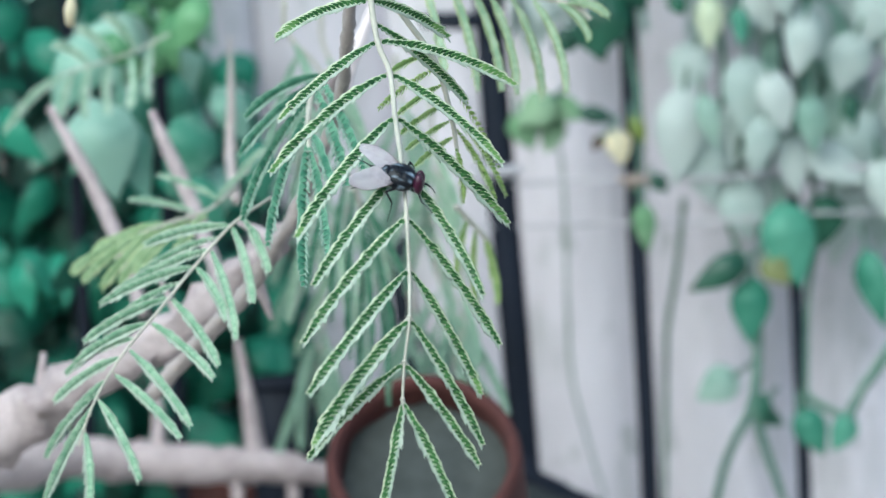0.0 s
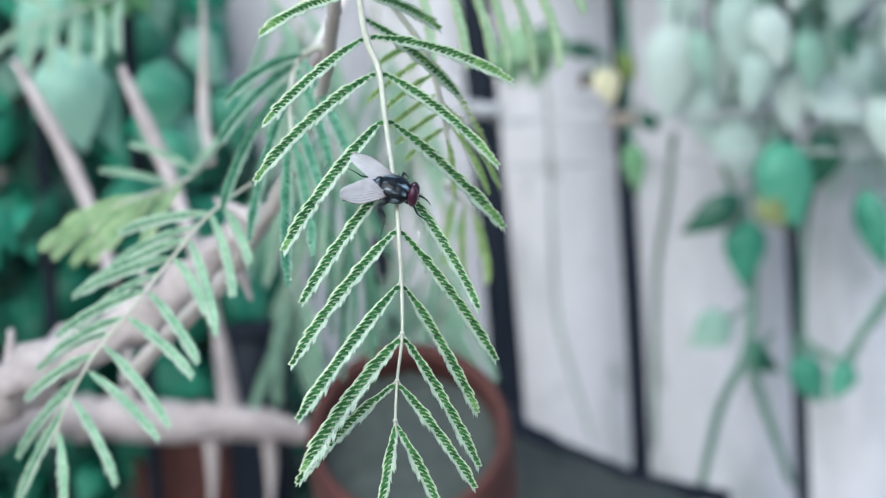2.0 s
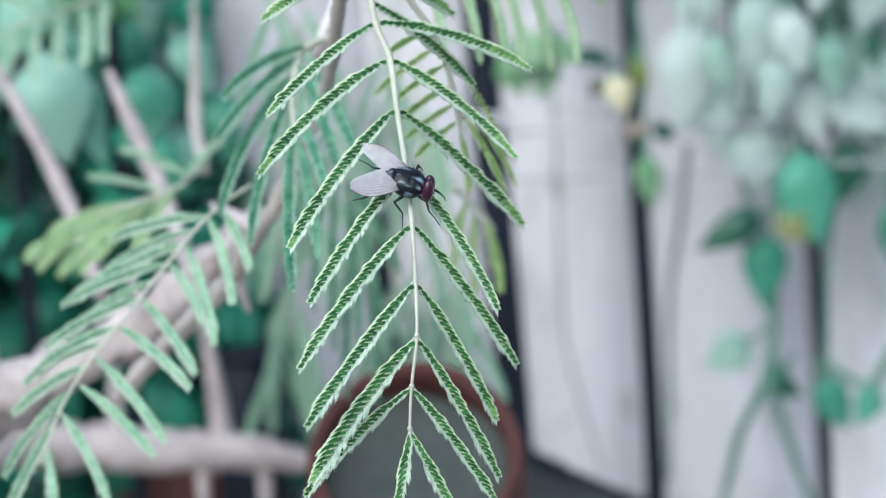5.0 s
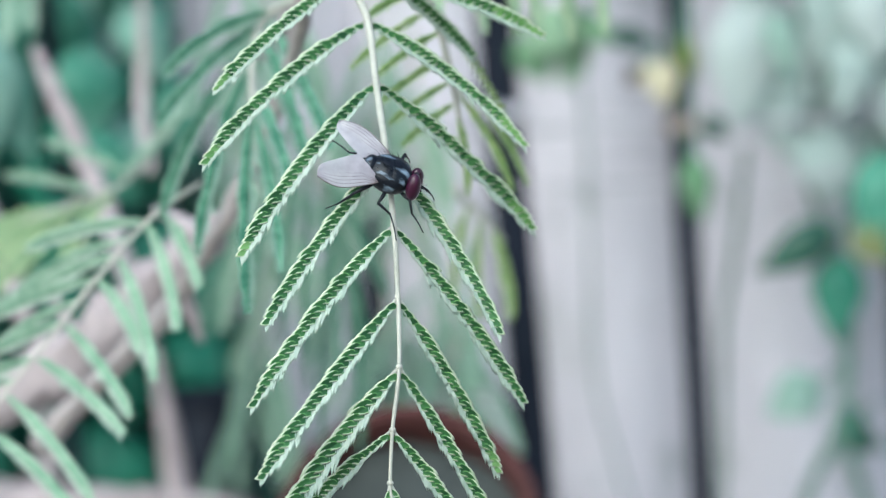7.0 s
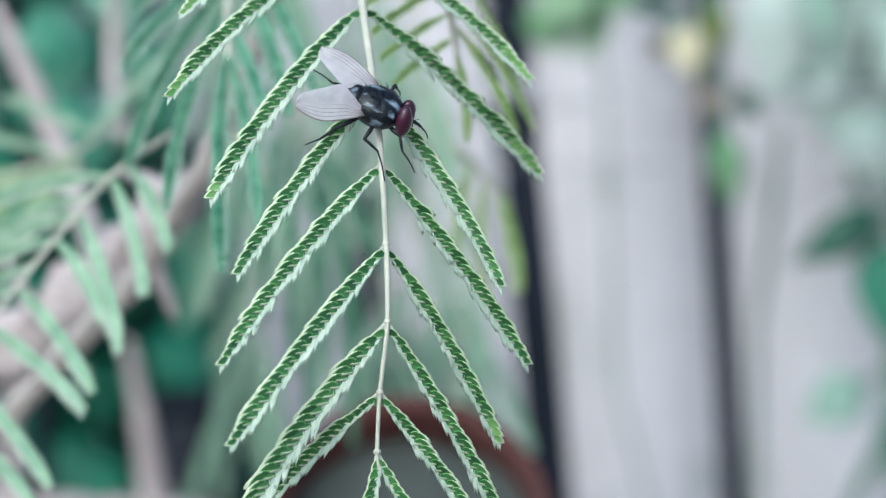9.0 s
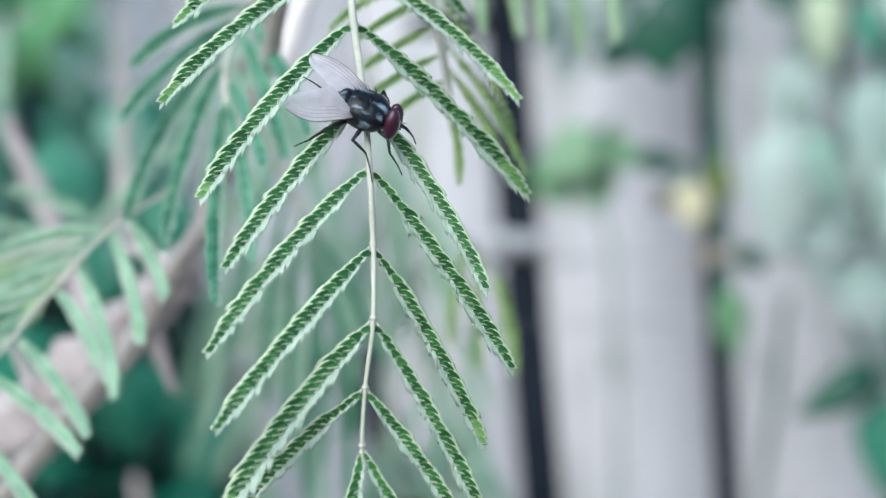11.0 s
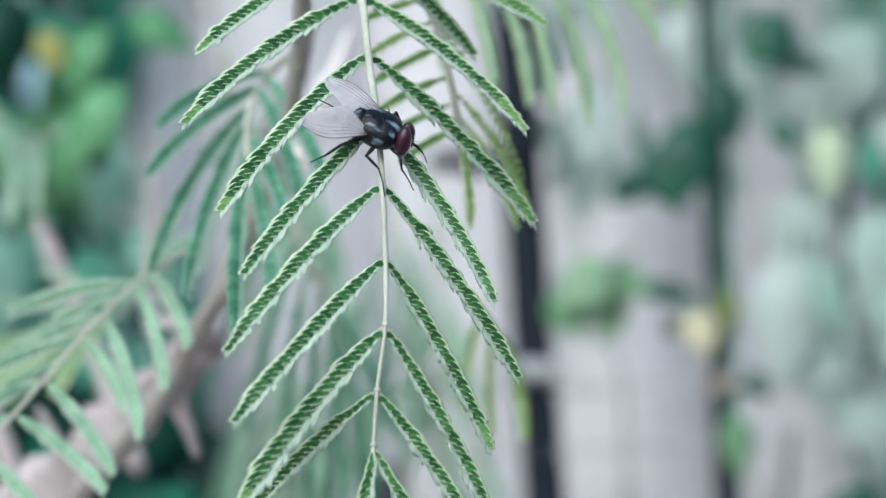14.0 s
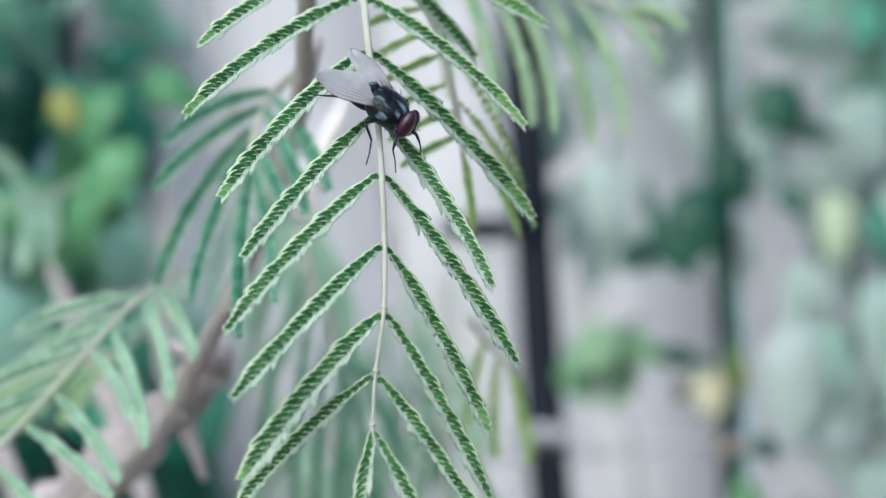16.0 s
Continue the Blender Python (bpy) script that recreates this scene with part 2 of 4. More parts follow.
def blade(bm, m, outline, thick=0.05, cup=0.0, rim=0.82, top=0, under=1, fold=0.0):
    """A leaf blade: length along x, width along y, its upper side along z, all in shares of m's scale. A rim of the under side's colour frames
    the upper side. cup: how far the edges rise; fold: how far the midrib sinks."""
    def put(x, y, z):
        return bm.verts.new(m @ Vector((x, y, z)))
    outer, inner, below = [], [], []
    for x, y in outline:
        z = cup * (y * y) * 4 - cup * (x - 0.5) ** 2 + fold * abs(y)
        outer.append(put(x, y, z))
        xi, yi = x * (0.32 + 0.68 * rim), y * (0.72 + 0.28 * rim)
        inner.append(put(xi, yi, cup * (yi * yi) * 4 - cup * (xi - 0.5) ** 2 + fold * abs(yi) + thick * 0.4))
        below.append(put(xi, yi, cup * (yi * yi) * 4 - cup * (xi - 0.5) ** 2 + fold * abs(yi) - thick * 0.6))
    n = len(outline)
    half = n // 2
    for i in range(n):
        j = (i + 1) % n
        f = bm.faces.new((outer[i], outer[j], inner[j], inner[i]))
        f.material_index = under if rim < 0.9 else top
        f = bm.faces.new((outer[j], outer[i], below[i], below[j]))
        f.material_index = under
    for i in range(half):
        a, b, c, d = i, i + 1, n - 1 - i, (n - i) % n
        quad = [a, b, c, d] if len({a, b, c, d}) == 4 else ([a, b, c] if a == d else [a, b, d])
        if len(set(quad)) < 3:
            continue
        f = bm.faces.new([inner[q] for q in quad])
        f.material_index = top
        f = bm.faces.new([below[q] for q in quad[::-1]])
        f.material_index = under


def leaflet_blade(bm, m, outline, cup=0.10, slots=(0, 1, 4, 3)):
    """A leaflet in m's space: dark middle, lighter margin and pale edge towards the tip above (slots top, under, edge, margin), pale below."""
    top, under, edge, margin = slots
    def ring(along, across, lift):
        out = []
        for x, y in outline:
            x, y = 0.22 + (x - 0.22) * along, y * across
            out.append(bm.verts.new(m @ Vector((x, y, cup * 4 * y * y - cup * (x - 0.5) ** 2 + lift))))
        return out
    rings = [ring(1.0, 1.0, 0.0), ring(0.77, 0.82, 0.008), ring(0.71, 0.74, 0.010)]
    below = ring(0.86, 0.86, -0.02)
    peak, foot = (bm.verts.new(m @ Vector((0.45, 0, lift))) for lift in (0.012, -0.02))
    n = len(outline)
    for i in range(n):
        j = (i + 1) % n
        far = (outline[i][0] + outline[j][0]) / 2
        for a, b, slot in ((rings[0], rings[1], edge if far > 0.38 else margin), (rings[1], rings[2], margin if far > 0.3 else top)):
            bm.faces.new((a[i], a[j], b[j], b[i])).material_index = slot
        bm.faces.new((rings[0][j], rings[0][i], below[i], below[j])).material_index = under
        bm.faces.new((rings[2][i], rings[2][j], peak)).material_index = top
        bm.faces.new((below[j], below[i], foot)).material_index = under


def oval(n=10, point=0.0, wide=0.45):
    """The outline of a leaf from its foot at x=0 to its tip at x=1, half a unit to each side."""
    half = n // 2
    up = []
    for i in range(half + 1):
        t = i / half
        y = 0.5 * math.sin(math.pi * t ** (0.75 if wide < 0.5 else 1.0)) ** (0.7 if point == 0 else 1.0)
        y *= 1 - point * t
        up.append((t, y))
    down = [(x, -y) for x, y in up[1:-1]]
    return [*up, *down[::-1]]


def frame_of(along, face):
    """A turn whose x goes along and whose z faces as nearly as it can to face."""
    x = along.normalized()
    z = (face - x * face.dot(x)).normalized()
    y = z.cross(x)
    return Matrix((x, y, z)).transposed().to_4x4()


# ---- compound leaves ----
LEAFLET = oval(10)
TAPER = oval(12)
POINTED = oval(10, 0.3)
leaflet_bm = bmesh.new()
leaflet_blade(leaflet_bm, Matrix(), TAPER, slots=(0, 1, 2, 3))
LEAFLET_MESH = bpy.data.meshes.new("leaflet")
leaflet_bm.to_mesh(LEAFLET_MESH)
leaflet_bm.free()
for slot in (LEAF_TOP, LEAF_UNDER, LEAF_EDGE, LEAF_MID):
    LEAFLET_MESH.materials.append(slot)
LEAFLET_MESH.polygons.foreach_set("use_smooth", [True] * len(LEAFLET_MESH.polygons))

YOUNG_MESH = LEAFLET_MESH.copy()
YOUNG_MESH.name = "young_leaflet"
YOUNG_MESH.materials[0] = LEAF_MID
YOUNG_MESH.materials[3] = LEAF_TIP


def compound_leaf(name, label, rachis, radius, category="leaf", mats=(STALK,), joints=False):
    """A twice-feathered leaf: its thing, with the rachis."""
    leaf = thing(name, label, category, rachis[0], "feathery leaves of the thorn tree")
    bm = bmesh.new()
    start = Vector(rachis[0])
    line = smooth_line([Vector(p) - start for p in rachis], 8)
    tube(bm, line, radius, 8, 0.08)
    if joints:
        for p in rachis[2:-1]:
            ball(bm, Vector(p) - start, (0.30, 0.25, 0.26), rings=6, sides=8)
    part("rachis", bm, mats, leaf, "pale green finely hairy stalk")
    return leaf


def pinna(leaf, foot, tip, bow=1.0, pairs=24, wide=1.0, single=False, face=(0.05, -1, 0.12), mats=None, flat=0.22, lower=1.0, young=0):
    """One feather of a compound leaf, from foot to tip, in millimetres, bowed upwards; single: its upper leaflets are objects of their own."""
    rnd = random.Random(round(foot[0] * 31 + tip[0] * 57 + tip[2] * 13))
    start = leaf.matrix_basis.translation / MM
    a, b = Vector(foot) - start, Vector(tip) - start
    face = Vector(face).normalized()
    along = (b - a).normalized()
    outer = face.cross(along)
    if outer.z * 1.0 + outer.x * (1 if along.x >= 0 else -1) * 0.6 < 0:
        outer = -outer
    mid = (a + b) / 2 + outer * bow
    line = []
    for i in range(13):
        t = i / 12
        line.append(a * (1 - t) ** 2 + mid * 2 * t * (1 - t) + b * t * t - face * 0.15 * wide)
    bm = bmesh.new()
    tube(bm, line, [0.15 * wide, 0.12 * wide, 0.07 * wide], 6)
    for f in bm.faces:
        f.material_index = 2
    gap = (b - a).length / pairs
    uppers = []
    for i in range(pairs):
        t = (i + 0.75) / (pairs + 0.3)
        p = a * (1 - t) ** 2 + mid * 2 * t * (1 - t) + b * t * t
        way = ((mid - a) * (1 - t) + (b - mid) * t).normalized()
        out = face.cross(way)
        if out.dot(outer) < 0:
            out = -out
        out.normalize()
        front = (face - way * face.dot(way)).normalized()
        swell = min(1.0, 0.55 + 2.2 * t) * (1 - 0.42 * max(0, t - 0.8) / 0.2) * wide * rnd.uniform(0.88, 1.08)
        length = max(1.8, gap * (2.15 if mats else 2.6)) * swell
        lean = rnd.uniform(-0.08, 0.08)
        # upper row: the green upper sides, each lying over the next
        turn = frame_of(way * (0.90 + lean) + out * (0.60 if mats else 0.50) + front * 0.08, front + way * flat - out * 0.15)
        m = Matrix.Translation((p - out * (0.28 if mats else 0.36) * wide) * MM) @ turn @ Matrix.Diagonal((length * MM, max(1.0, gap * 1.25) * swell * MM, length * MM * 0.8, 1))
        uppers.append(m)
        # lower row: turned so that the pale under sides show
        turn = frame_of(way * (0.94 + lean * 2) - out * ((0.45 if mats else 0.43) * lower) + front * 0.14, -front * 0.9 - out * 0.40 - way * 0.1)
        m = Matrix.Translation((p + out * 0.03 * wide - front * 0.05) * MM) @ turn @ Matrix.Diagonal((length * (rnd.uniform(1.2, 1.5) if mats else rnd.uniform(1.08, 1.30)) * MM, 0.56 * swell * MM, length * MM * 0.8, 1))
        blade(bm, m, POINTED, 0.03, 0.10, 0.76)
        if not mats:
            shift = way * gap * 0.5 - out * rnd.uniform(-0.05, 0.08)
            blade(bm, Matrix.Translation(shift * MM) @ m @ Matrix.Diagonal((rnd.uniform(0.8, 1.0), 1, 1, 1)), POINTED, 0.03, 0.10, 0.76)
    if not single:
        for i, m in enumerate(uppers):
            if mats:
                blade(bm, m, LEAFLET, 0.03, 0.10, 0.76)
            else:
                leaflet_blade(bm, m, TAPER, slots=(3, 1, 4, 5) if i >= pairs - young else (0, 1, 4, 3))
    ob = part("pinna", bm, mats or (LEAF_TOP, LEAF_UNDER, STALK, LEAF_MID, LEAF_EDGE, LEAF_TIP), leaf)
    if single:
        for i, m in enumerate(uppers):
            one = new("leaflet", YOUNG_MESH if i >= pairs - young else LEAFLET_MESH)
            one.parent = ob
            one.matrix_basis = m
    return ob


# ---- ground, low wall, fence ----
bm = bmesh.new()
bmesh.ops.create_grid(bm, x_segments=40, y_segments=40, size=400)
for v in bm.verts:
    v.co.z = -0.012 * abs(noise.noise(v.co * 0.3))
tagged(part("ground", bm, EARTH), "bare brown earth of the yard", "ground", kind="structure")

bm = bmesh.new()
slab(bm, (-900, 20, 0), (900, 420, 962), 6)
tagged(part("low_wall", bm, RENDERED), "low grey cement wall that carries the pots and the fence", "wall", kind="structure")

# whitewashed boards
board_fence = thing("board_fence", "whitewashed weathered board fence with faint stains", "fence", (0, 184, 962))
def board(x0, x1, lean, top, y):
    bm = bmesh.new()
    slab(bm, (x0, y - 184, 0), (x1, y - 178, top - 962), 0.5)
    bmesh.ops.subdivide_edges(bm, edges=[e for e in bm.edges if abs(e.verts[0].co.z - e.verts[1].co.z) > 0.05], cuts=24)
    for v in bm.verts:
        v.co.x += lean * (v.co.z / MM - 80) * MM + 0.25 * MM * noise.noise(Vector((x0, v.co.z * 60, 1)))
        v.co.y += 0.3 * MM * noise.noise(Vector((v.co.x * 300, v.co.z * 40, x0)))
    part("board", bm, BOARD, board_fence)
edges = (-41.0, -29.0, -11.2, 4.6, 22.0, 41.6, 60, 79, 98, 117, 136, 155, 174, 193, 212)
for i, (x0, x1) in enumerate(zip(edges, edges[1:])):
    board(x0 + 0.25, x1 - 0.25, (-0.03, -0.03, -0.035, -0.03, 0.0)[min(i, 4)], 1250 + 9 * math.sin(i * 2.3), 184 + 0.8 * (i % 2))

# black iron railing in front of the boards
railing = thing("iron_railing", "black iron railing with thin weathered cross wires", "railing", (0, 158, 962))
def bar(x_low, x_high, r, y=0.0, top=20):
    bm = bmesh.new()
    points = [Vector((x_low + (x_high - x_low) * k / 20 + 0.25 * noise.noise(Vector((x_low, k * 0.4, 2))), y, k * 13.0)) for k in range(top + 1)]
    tube(bm, points, [r, r], 8, 0.06)
    part("bar", bm, IRON, railing)
bar(-4.5, -24.2, 1.6, top=6)
bar(6.6, -1.2, 2.05)
bar(21.9, 21.3, 1.25)
bar(42.2, 43.2, 0.95)
for x in (62, 82, 102, 122):
    bar(x, x + 1, 1.0)
bar(-40, -42, 1.0)
bar(-52, -54, 1.0)
def rail(z, r, y, mat, sag=0.0):
    bm = bmesh.new()
    tube(bm, [Vector((-5 + 6.3 * k, y + 0.2 * math.sin(k), z - 962 + sag * math.sin(k * 0.9) + 0.3 * noise.noise(Vector((k, z, 0))))) for k in range(22)], [r, r], 8, 0.1)
    part("rail", bm, mat, railing)
rail(1046.4, 0.3, -1.4, WIRE, 0.2)
rail(1040.6, 0.2, -1.4, WIRE, 0.2)
rail(993.5, 1.2, 1.0, IRON)
bm = bmesh.new()
tube(bm, [Vector((0.6 + k * 0.8, -2.8, 86.4 + 0.2 * math.sin(k))) for k in range(9)], [0.6, 1.1, 0.6], 8, 0.2)
part("tie", bm, WIRE, railing)
bm = bmesh.new()
tube(bm, [Vector((19.6 + k * 0.6, -2.4, 84.3 + 0.2 * math.sin(k * 2))) for k in range(8)], [0.5, 1.1, 0.5], 8, 0.3)
part("knot", bm, BARK_BROWN, railing)
bm = bmesh.new()
tube(bm, [Vector((-5.5 + k * 1.1, -2.6, 106.6 + 0.2 * math.sin(k))) for k in range(9)], [0.7, 1.3, 0.7], 8, 0.2)
part("clamp", bm, IRON, railing)
bm = bmesh.new()
tube(bm, smooth_line([(5.2, -5.0, 48.1), (6.1, -5.0, 45.8), (8.8, -5.0, 44.1), (14.1, -5.0, 41.3), (22.5, -5.0, 37.9), (33.0, -5.0, 35.4)], 6), [1.4, 1.7, 1.5, 1.1], 8, 0.15)
part("foot_rail", bm, IRON, railing)

# dark slab added to stand for the shade below the rail
stone = thing("shade_slab", "dark slab added for the shade below the iron rail", "stone", (17, 151, 962))
bm = bmesh.new()
slab(bm, (-14, -2.5, 0), (16, 2.5, 46), 1.2)
bmesh.ops.subdivide_edges(bm, edges=[e for e in bm.edges if e.calc_length() > 0.01], cuts=8)
for v in bm.verts:
    v.co.z *= 1 - 0.27 * (v.co.x / MM + 14) / 30 + 0.02 * noise.noise(v.co * 200)
    v.co.y += 0.5 * MM * noise.noise(v.co * 150)
part("slab_body", bm, SHADE_GREY, stone)

# ---- pots ----
def pot(centre, radius, height, turn):
    ob = thing("flower_pot", "leaning terracotta flower pot with a thick worn rim", "pot", centre, "terracotta pots")
    ob.matrix_basis = ob.matrix_basis @ turn
    profile = [(0.62, 0), (0.66, 0), (0.86, 0.72), (0.98, 0.74), (1.0, 0.78), (1.0, 0.97), (0.97, 1.0), (0.88, 1.0), (0.85, 0.97), (0.80, 0.75), (0.60, 0.06)]
    bm = bmesh.new()
    rings = []
    for r, z in profile:
        rings.append([bm.verts.new(Vector((r * radius * math.cos(a), r * radius * math.sin(a), z * height)) * MM * (1 + 0.01 * noise.noise(Vector((r * 3, a, z))))) for a in [2 * math.pi * k / 40 for k in range(40)]])
    for a, b in zip(rings, rings[1:]):
        for s in range(40):
            bm.faces.new((a[s], a[(s + 1) % 40], b[(s + 1) % 40], b[s]))
    bm.faces.new(rings[0][::-1])
    bm.faces.new(rings[-1])
    part("body", bm, CLAY, ob)
    bm = bmesh.new()
    bmesh.ops.create_circle(bm, cap_ends=True, segments=28, radius=radius * 0.84 * MM, matrix=Matrix.Translation((0, 0, height * 0.93 * MM)))
    bmesh.ops.subdivide_edges(bm, edges=bm.edges[:], cuts=1)
    for v in bm.verts:
        v.co.z += 1.5 * MM * noise.noise(v.co * 400)
    part("soil", bm, SOIL, ob)
    return ob
pot((-4.6, 143, 979), 12.6, 60, pose(0, 0, 0, 53, 0, 0))
pot((-33, 171, 962), 9, 47.5, pose(0, 0, 0, 2, -3, 0))
# black pot shape added to stand for the dark gap by the hedge
dark_gap = thing("gap_pot", "black pot shape added for a dark gap by the hedge", "pot", (-26.5, 154, 962))
bm = bmesh.new()
rings = []
for r, z in ((3.2, 0), (4.2, 52), (4.4, 60.4), (4.1, 60.6), (3.9, 54), (0.2, 53)):
    rings.append([bm.verts.new(Vector((r * math.cos(k * math.pi / 14), r * math.sin(k * math.pi / 14), z)) * MM) for k in range(28)])
for a, b in zip(rings, rings[1:]):
    for k in range(28):
        bm.faces.new((a[k], a[(k + 1) % 28], b[(k + 1) % 28], b[k]))
bm.faces.new(rings[0][::-1])
bm.faces.new(rings[-1])
part("body", bm, IRON, dark_gap)
bm = bmesh.new()
tube(bm, [Vector((4.6 * math.cos(k * math.pi / 16), 4.6 * math.sin(k * math.pi / 16), 59.6)) for k in range(33)], [0.75, 0.75], 8)
part("rim", bm, IRON, dark_gap)
bm = bmesh.new()
bmesh.ops.create_cone(bm, cap_ends=True, segments=24, radius1=3.85 * MM, radius2=3.7 * MM, depth=2 * MM, matrix=Matrix.Translation((0, 0, 0.0555)))
part("soil", bm, SOIL, dark_gap)


# ---- vine on the fence ----
VINE_OUT = oval(14, 0.18)
vine_group = "leaves of the vine on the railing"
def vine_leaf(x, y, z, wide, long, hang, mat, yaw=0.0, pitch=12.0, kind="pale"):
    """A leaf of the vine centred on x, y, z. hang: degrees by which its tip swings from straight down towards +x."""
    words = {"pale": "glossy oval vine leaf with its pale mint sky sheen as colour", "mid": "fresh green oval vine leaf", "dark": "dark green pointed vine leaf",
             "yellow": "yellowing dry vine leaf"}[kind]
    ob = thing("vine_leaf", words, "leaf", (x, y, z), vine_group)
    a = radians(hang)
    way = Vector((math.sin(a), 0, -math.cos(a)))
    face = Vector((math.sin(radians(yaw)), -math.cos(radians(yaw)), math.tan(radians(pitch))))
    m = frame_of(way, face)
    bm = bmesh.new()
    scale = m @ Matrix.Diagonal((long * MM, wide * MM, long * MM, 1)) @ Matrix.Translation((-0.5, 0, 0))
    blade(bm, scale, VINE_OUT, 0.02, 0.015, 0.95, 0, 0, 0.03)
    part("leaf_blade", bm, mat, ob)
    bm = bmesh.new()
    top = -way * long * 0.5
    back = m.to_3x3() @ Vector((0, 0, 1))
    tube(bm, [way * long * 0.42 - back * 0.15, -back * 0.1, top, top - way * long * 0.22 + Vector((0.3, 1.6, 0.4))], [0.12, 0.22, 0.3, 0.3], 5)
    part("leaf_stalk", bm, VINE_STEM, ob)
    return ob
P, M, D, Y = VINE_SHEEN, VINE_MID, VINE_DARK, VINE_YELLOW
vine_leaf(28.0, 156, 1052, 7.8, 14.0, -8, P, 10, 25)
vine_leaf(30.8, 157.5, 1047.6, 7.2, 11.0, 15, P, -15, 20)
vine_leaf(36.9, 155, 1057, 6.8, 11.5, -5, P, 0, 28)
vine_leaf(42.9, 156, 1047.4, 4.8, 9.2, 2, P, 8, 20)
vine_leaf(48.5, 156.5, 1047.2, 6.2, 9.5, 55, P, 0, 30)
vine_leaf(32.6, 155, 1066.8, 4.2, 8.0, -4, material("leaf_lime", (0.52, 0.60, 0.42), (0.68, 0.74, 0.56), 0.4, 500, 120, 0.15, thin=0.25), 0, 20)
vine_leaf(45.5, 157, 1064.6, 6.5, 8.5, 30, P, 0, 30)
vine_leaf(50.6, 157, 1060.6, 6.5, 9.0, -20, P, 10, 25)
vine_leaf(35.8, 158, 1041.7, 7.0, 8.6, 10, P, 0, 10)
vine_leaf(53.0, 157, 1030.5, 5.6, 11.5, 12, M, -30, 15, "mid")
vine_leaf(42.0, 156, 1036.9, 8.0, 12.5, 12, M, 5, 5, "mid")
vine_leaf(46.7, 159, 1039.7, 6.0, 7.5, -10, D, 0, 0, "dark")
vine_leaf(32.3, 156, 1033.4, 4.6, 9.5, -62, D, 0, 10, "dark")
vine_leaf(36.3, 157, 1028.4, 6.0, 9.5, -4, M, 0, -5, "dark")
vine_leaf(40.0, 155.5, 1033.6, 4.2, 5.4, 40, material("leaf_bronze", (0.14, 0.18, 0.06), (0.30, 0.32, 0.14), 0.5, 500, 120, 0.15, thin=0.2), 0, 10, "mid")
vine_leaf(50.7, 158, 1053.9, 2.6, 5.6, 5, D, 0, 0, "dark")
vine_leaf(31.4, 158, 1018.4, 5.6, 6.8, -60, VINE_SOFT, 10, 20, "mid")
vine_leaf(36.5, 157, 1015.3, 3.8, 4.8, -50, D, 0, 10, "dark")
vine_leaf(38.2, 157.5, 1014.0, 3.0, 4.6, 60, D, 0, 10, "dark")
vine_leaf(22.9, 154, 1040.1, 3.4, 7.2, 4, VINE_MOSS, 0, 5, "mid")
vine_leaf(39.6, 158, 1068.5, 6.0, 7.6, 20, P, 0, 25)
vine_leaf(54.0, 158, 1066.2, 6.0, 8.0, -15, P, 0, 25)
vine_leaf(54.8, 156, 1043.4, 5.0, 9.4, 10, P, -20, 20)
vine_leaf(19.0, 152.5, 1067.1, 6.6, 9.6, -18, D, 0, 0, "dark")
vine_leaf(17.2, 153.5, 1065.6, 5.0, 7.4, 25, D, 0, 0, "dark")
vine_leaf(23.0, 152.0, 1072.0, 5.0, 7.4, 20, D, 0, 0, "dark")
vine_leaf(13.2, 155, 1065.1, 3.7, 4.4, -50, D, 0, 5, "dark")
vine_leaf(14.8, 155.5, 1069.8, 1.9, 4.9, 5, D, 0, 5, "dark")
vine_leaf(10.5, 156, 1071.3, 5.6, 7.8, -8, P, 0, 20)
vine_leaf(9.1, 154.5, 1056.2, 5.4, 6.6, -55, VINE_MOSS, 0, 15, "mid")
vine_leaf(7.5, 156, 1053.6, 4.9, 5.8, 20, VINE_MOSS, 0, 10, "mid")
vine_leaf(13.4, 155.5, 1056.1, 3.9, 6.0, 65, VINE_MOSS, 0, 10, "mid")
vine_leaf(11.0, 157, 1052.9, 3.9, 5.6, -20, VINE_MOSS, 0, 10, "mid")
vine_leaf(17.3, 155.5, 1055.2, 2.6, 5.4, 75, D, 0, 5, "dark")
vine_leaf(27.3, 153, 1078.5, 5.8, 6.6, -40, D, 0, 5, "dark")
vine_leaf(30.6, 154, 1076.2, 2.4, 6.8, 82, D, 0, 5, "dark")
vine_leaf(28.6, 153.5, 1069.4, 2.8, 3.4, 30, D, 0, 5, "dark")
vine_leaf(15.5, 155, 1087.9, 3.9, 5.0, 40, D, 0, 5, "dark")
vine_leaf(36.3, 153, 1086.1, 4.4, 5.4, -30, M, 0, 5, "mid")
vine_leaf(32.1, 153, 1053.9, 3.6, 8.2, 12, VINE_SOFT, 0, 10, "mid")
vine_leaf(36.7, 153, 1066.2, 2.7, 5.8, 0, M, 0, 5, "mid")
vine_leaf(25.1, 154.5, 1045.8, 2.6, 3.2, 40, D, 0, 5, "dark")
vine_leaf(29.4, 157, 1060.6, 6.4, 8.4, -20, P, 0, 16)
vine_leaf(26.1, 157, 1074.3, 5.4, 8.6, 15, P, 0, 16)
vine_leaf(36.6, 156, 1076.3, 4.6, 8.8, 5, P, 0, 16)
vine_leaf(19.8, 158, 1079.7, 5.4, 6.6, 30, P, 0, 16)
vine_leaf(43.0, 155.5, 1078.0, 6.0, 8.6, -10, P, 0, 16)
vine_leaf(20.0, 152.3, 1050.9, 4.0, 5.2, 10, Y, 10, 10, "yellow")
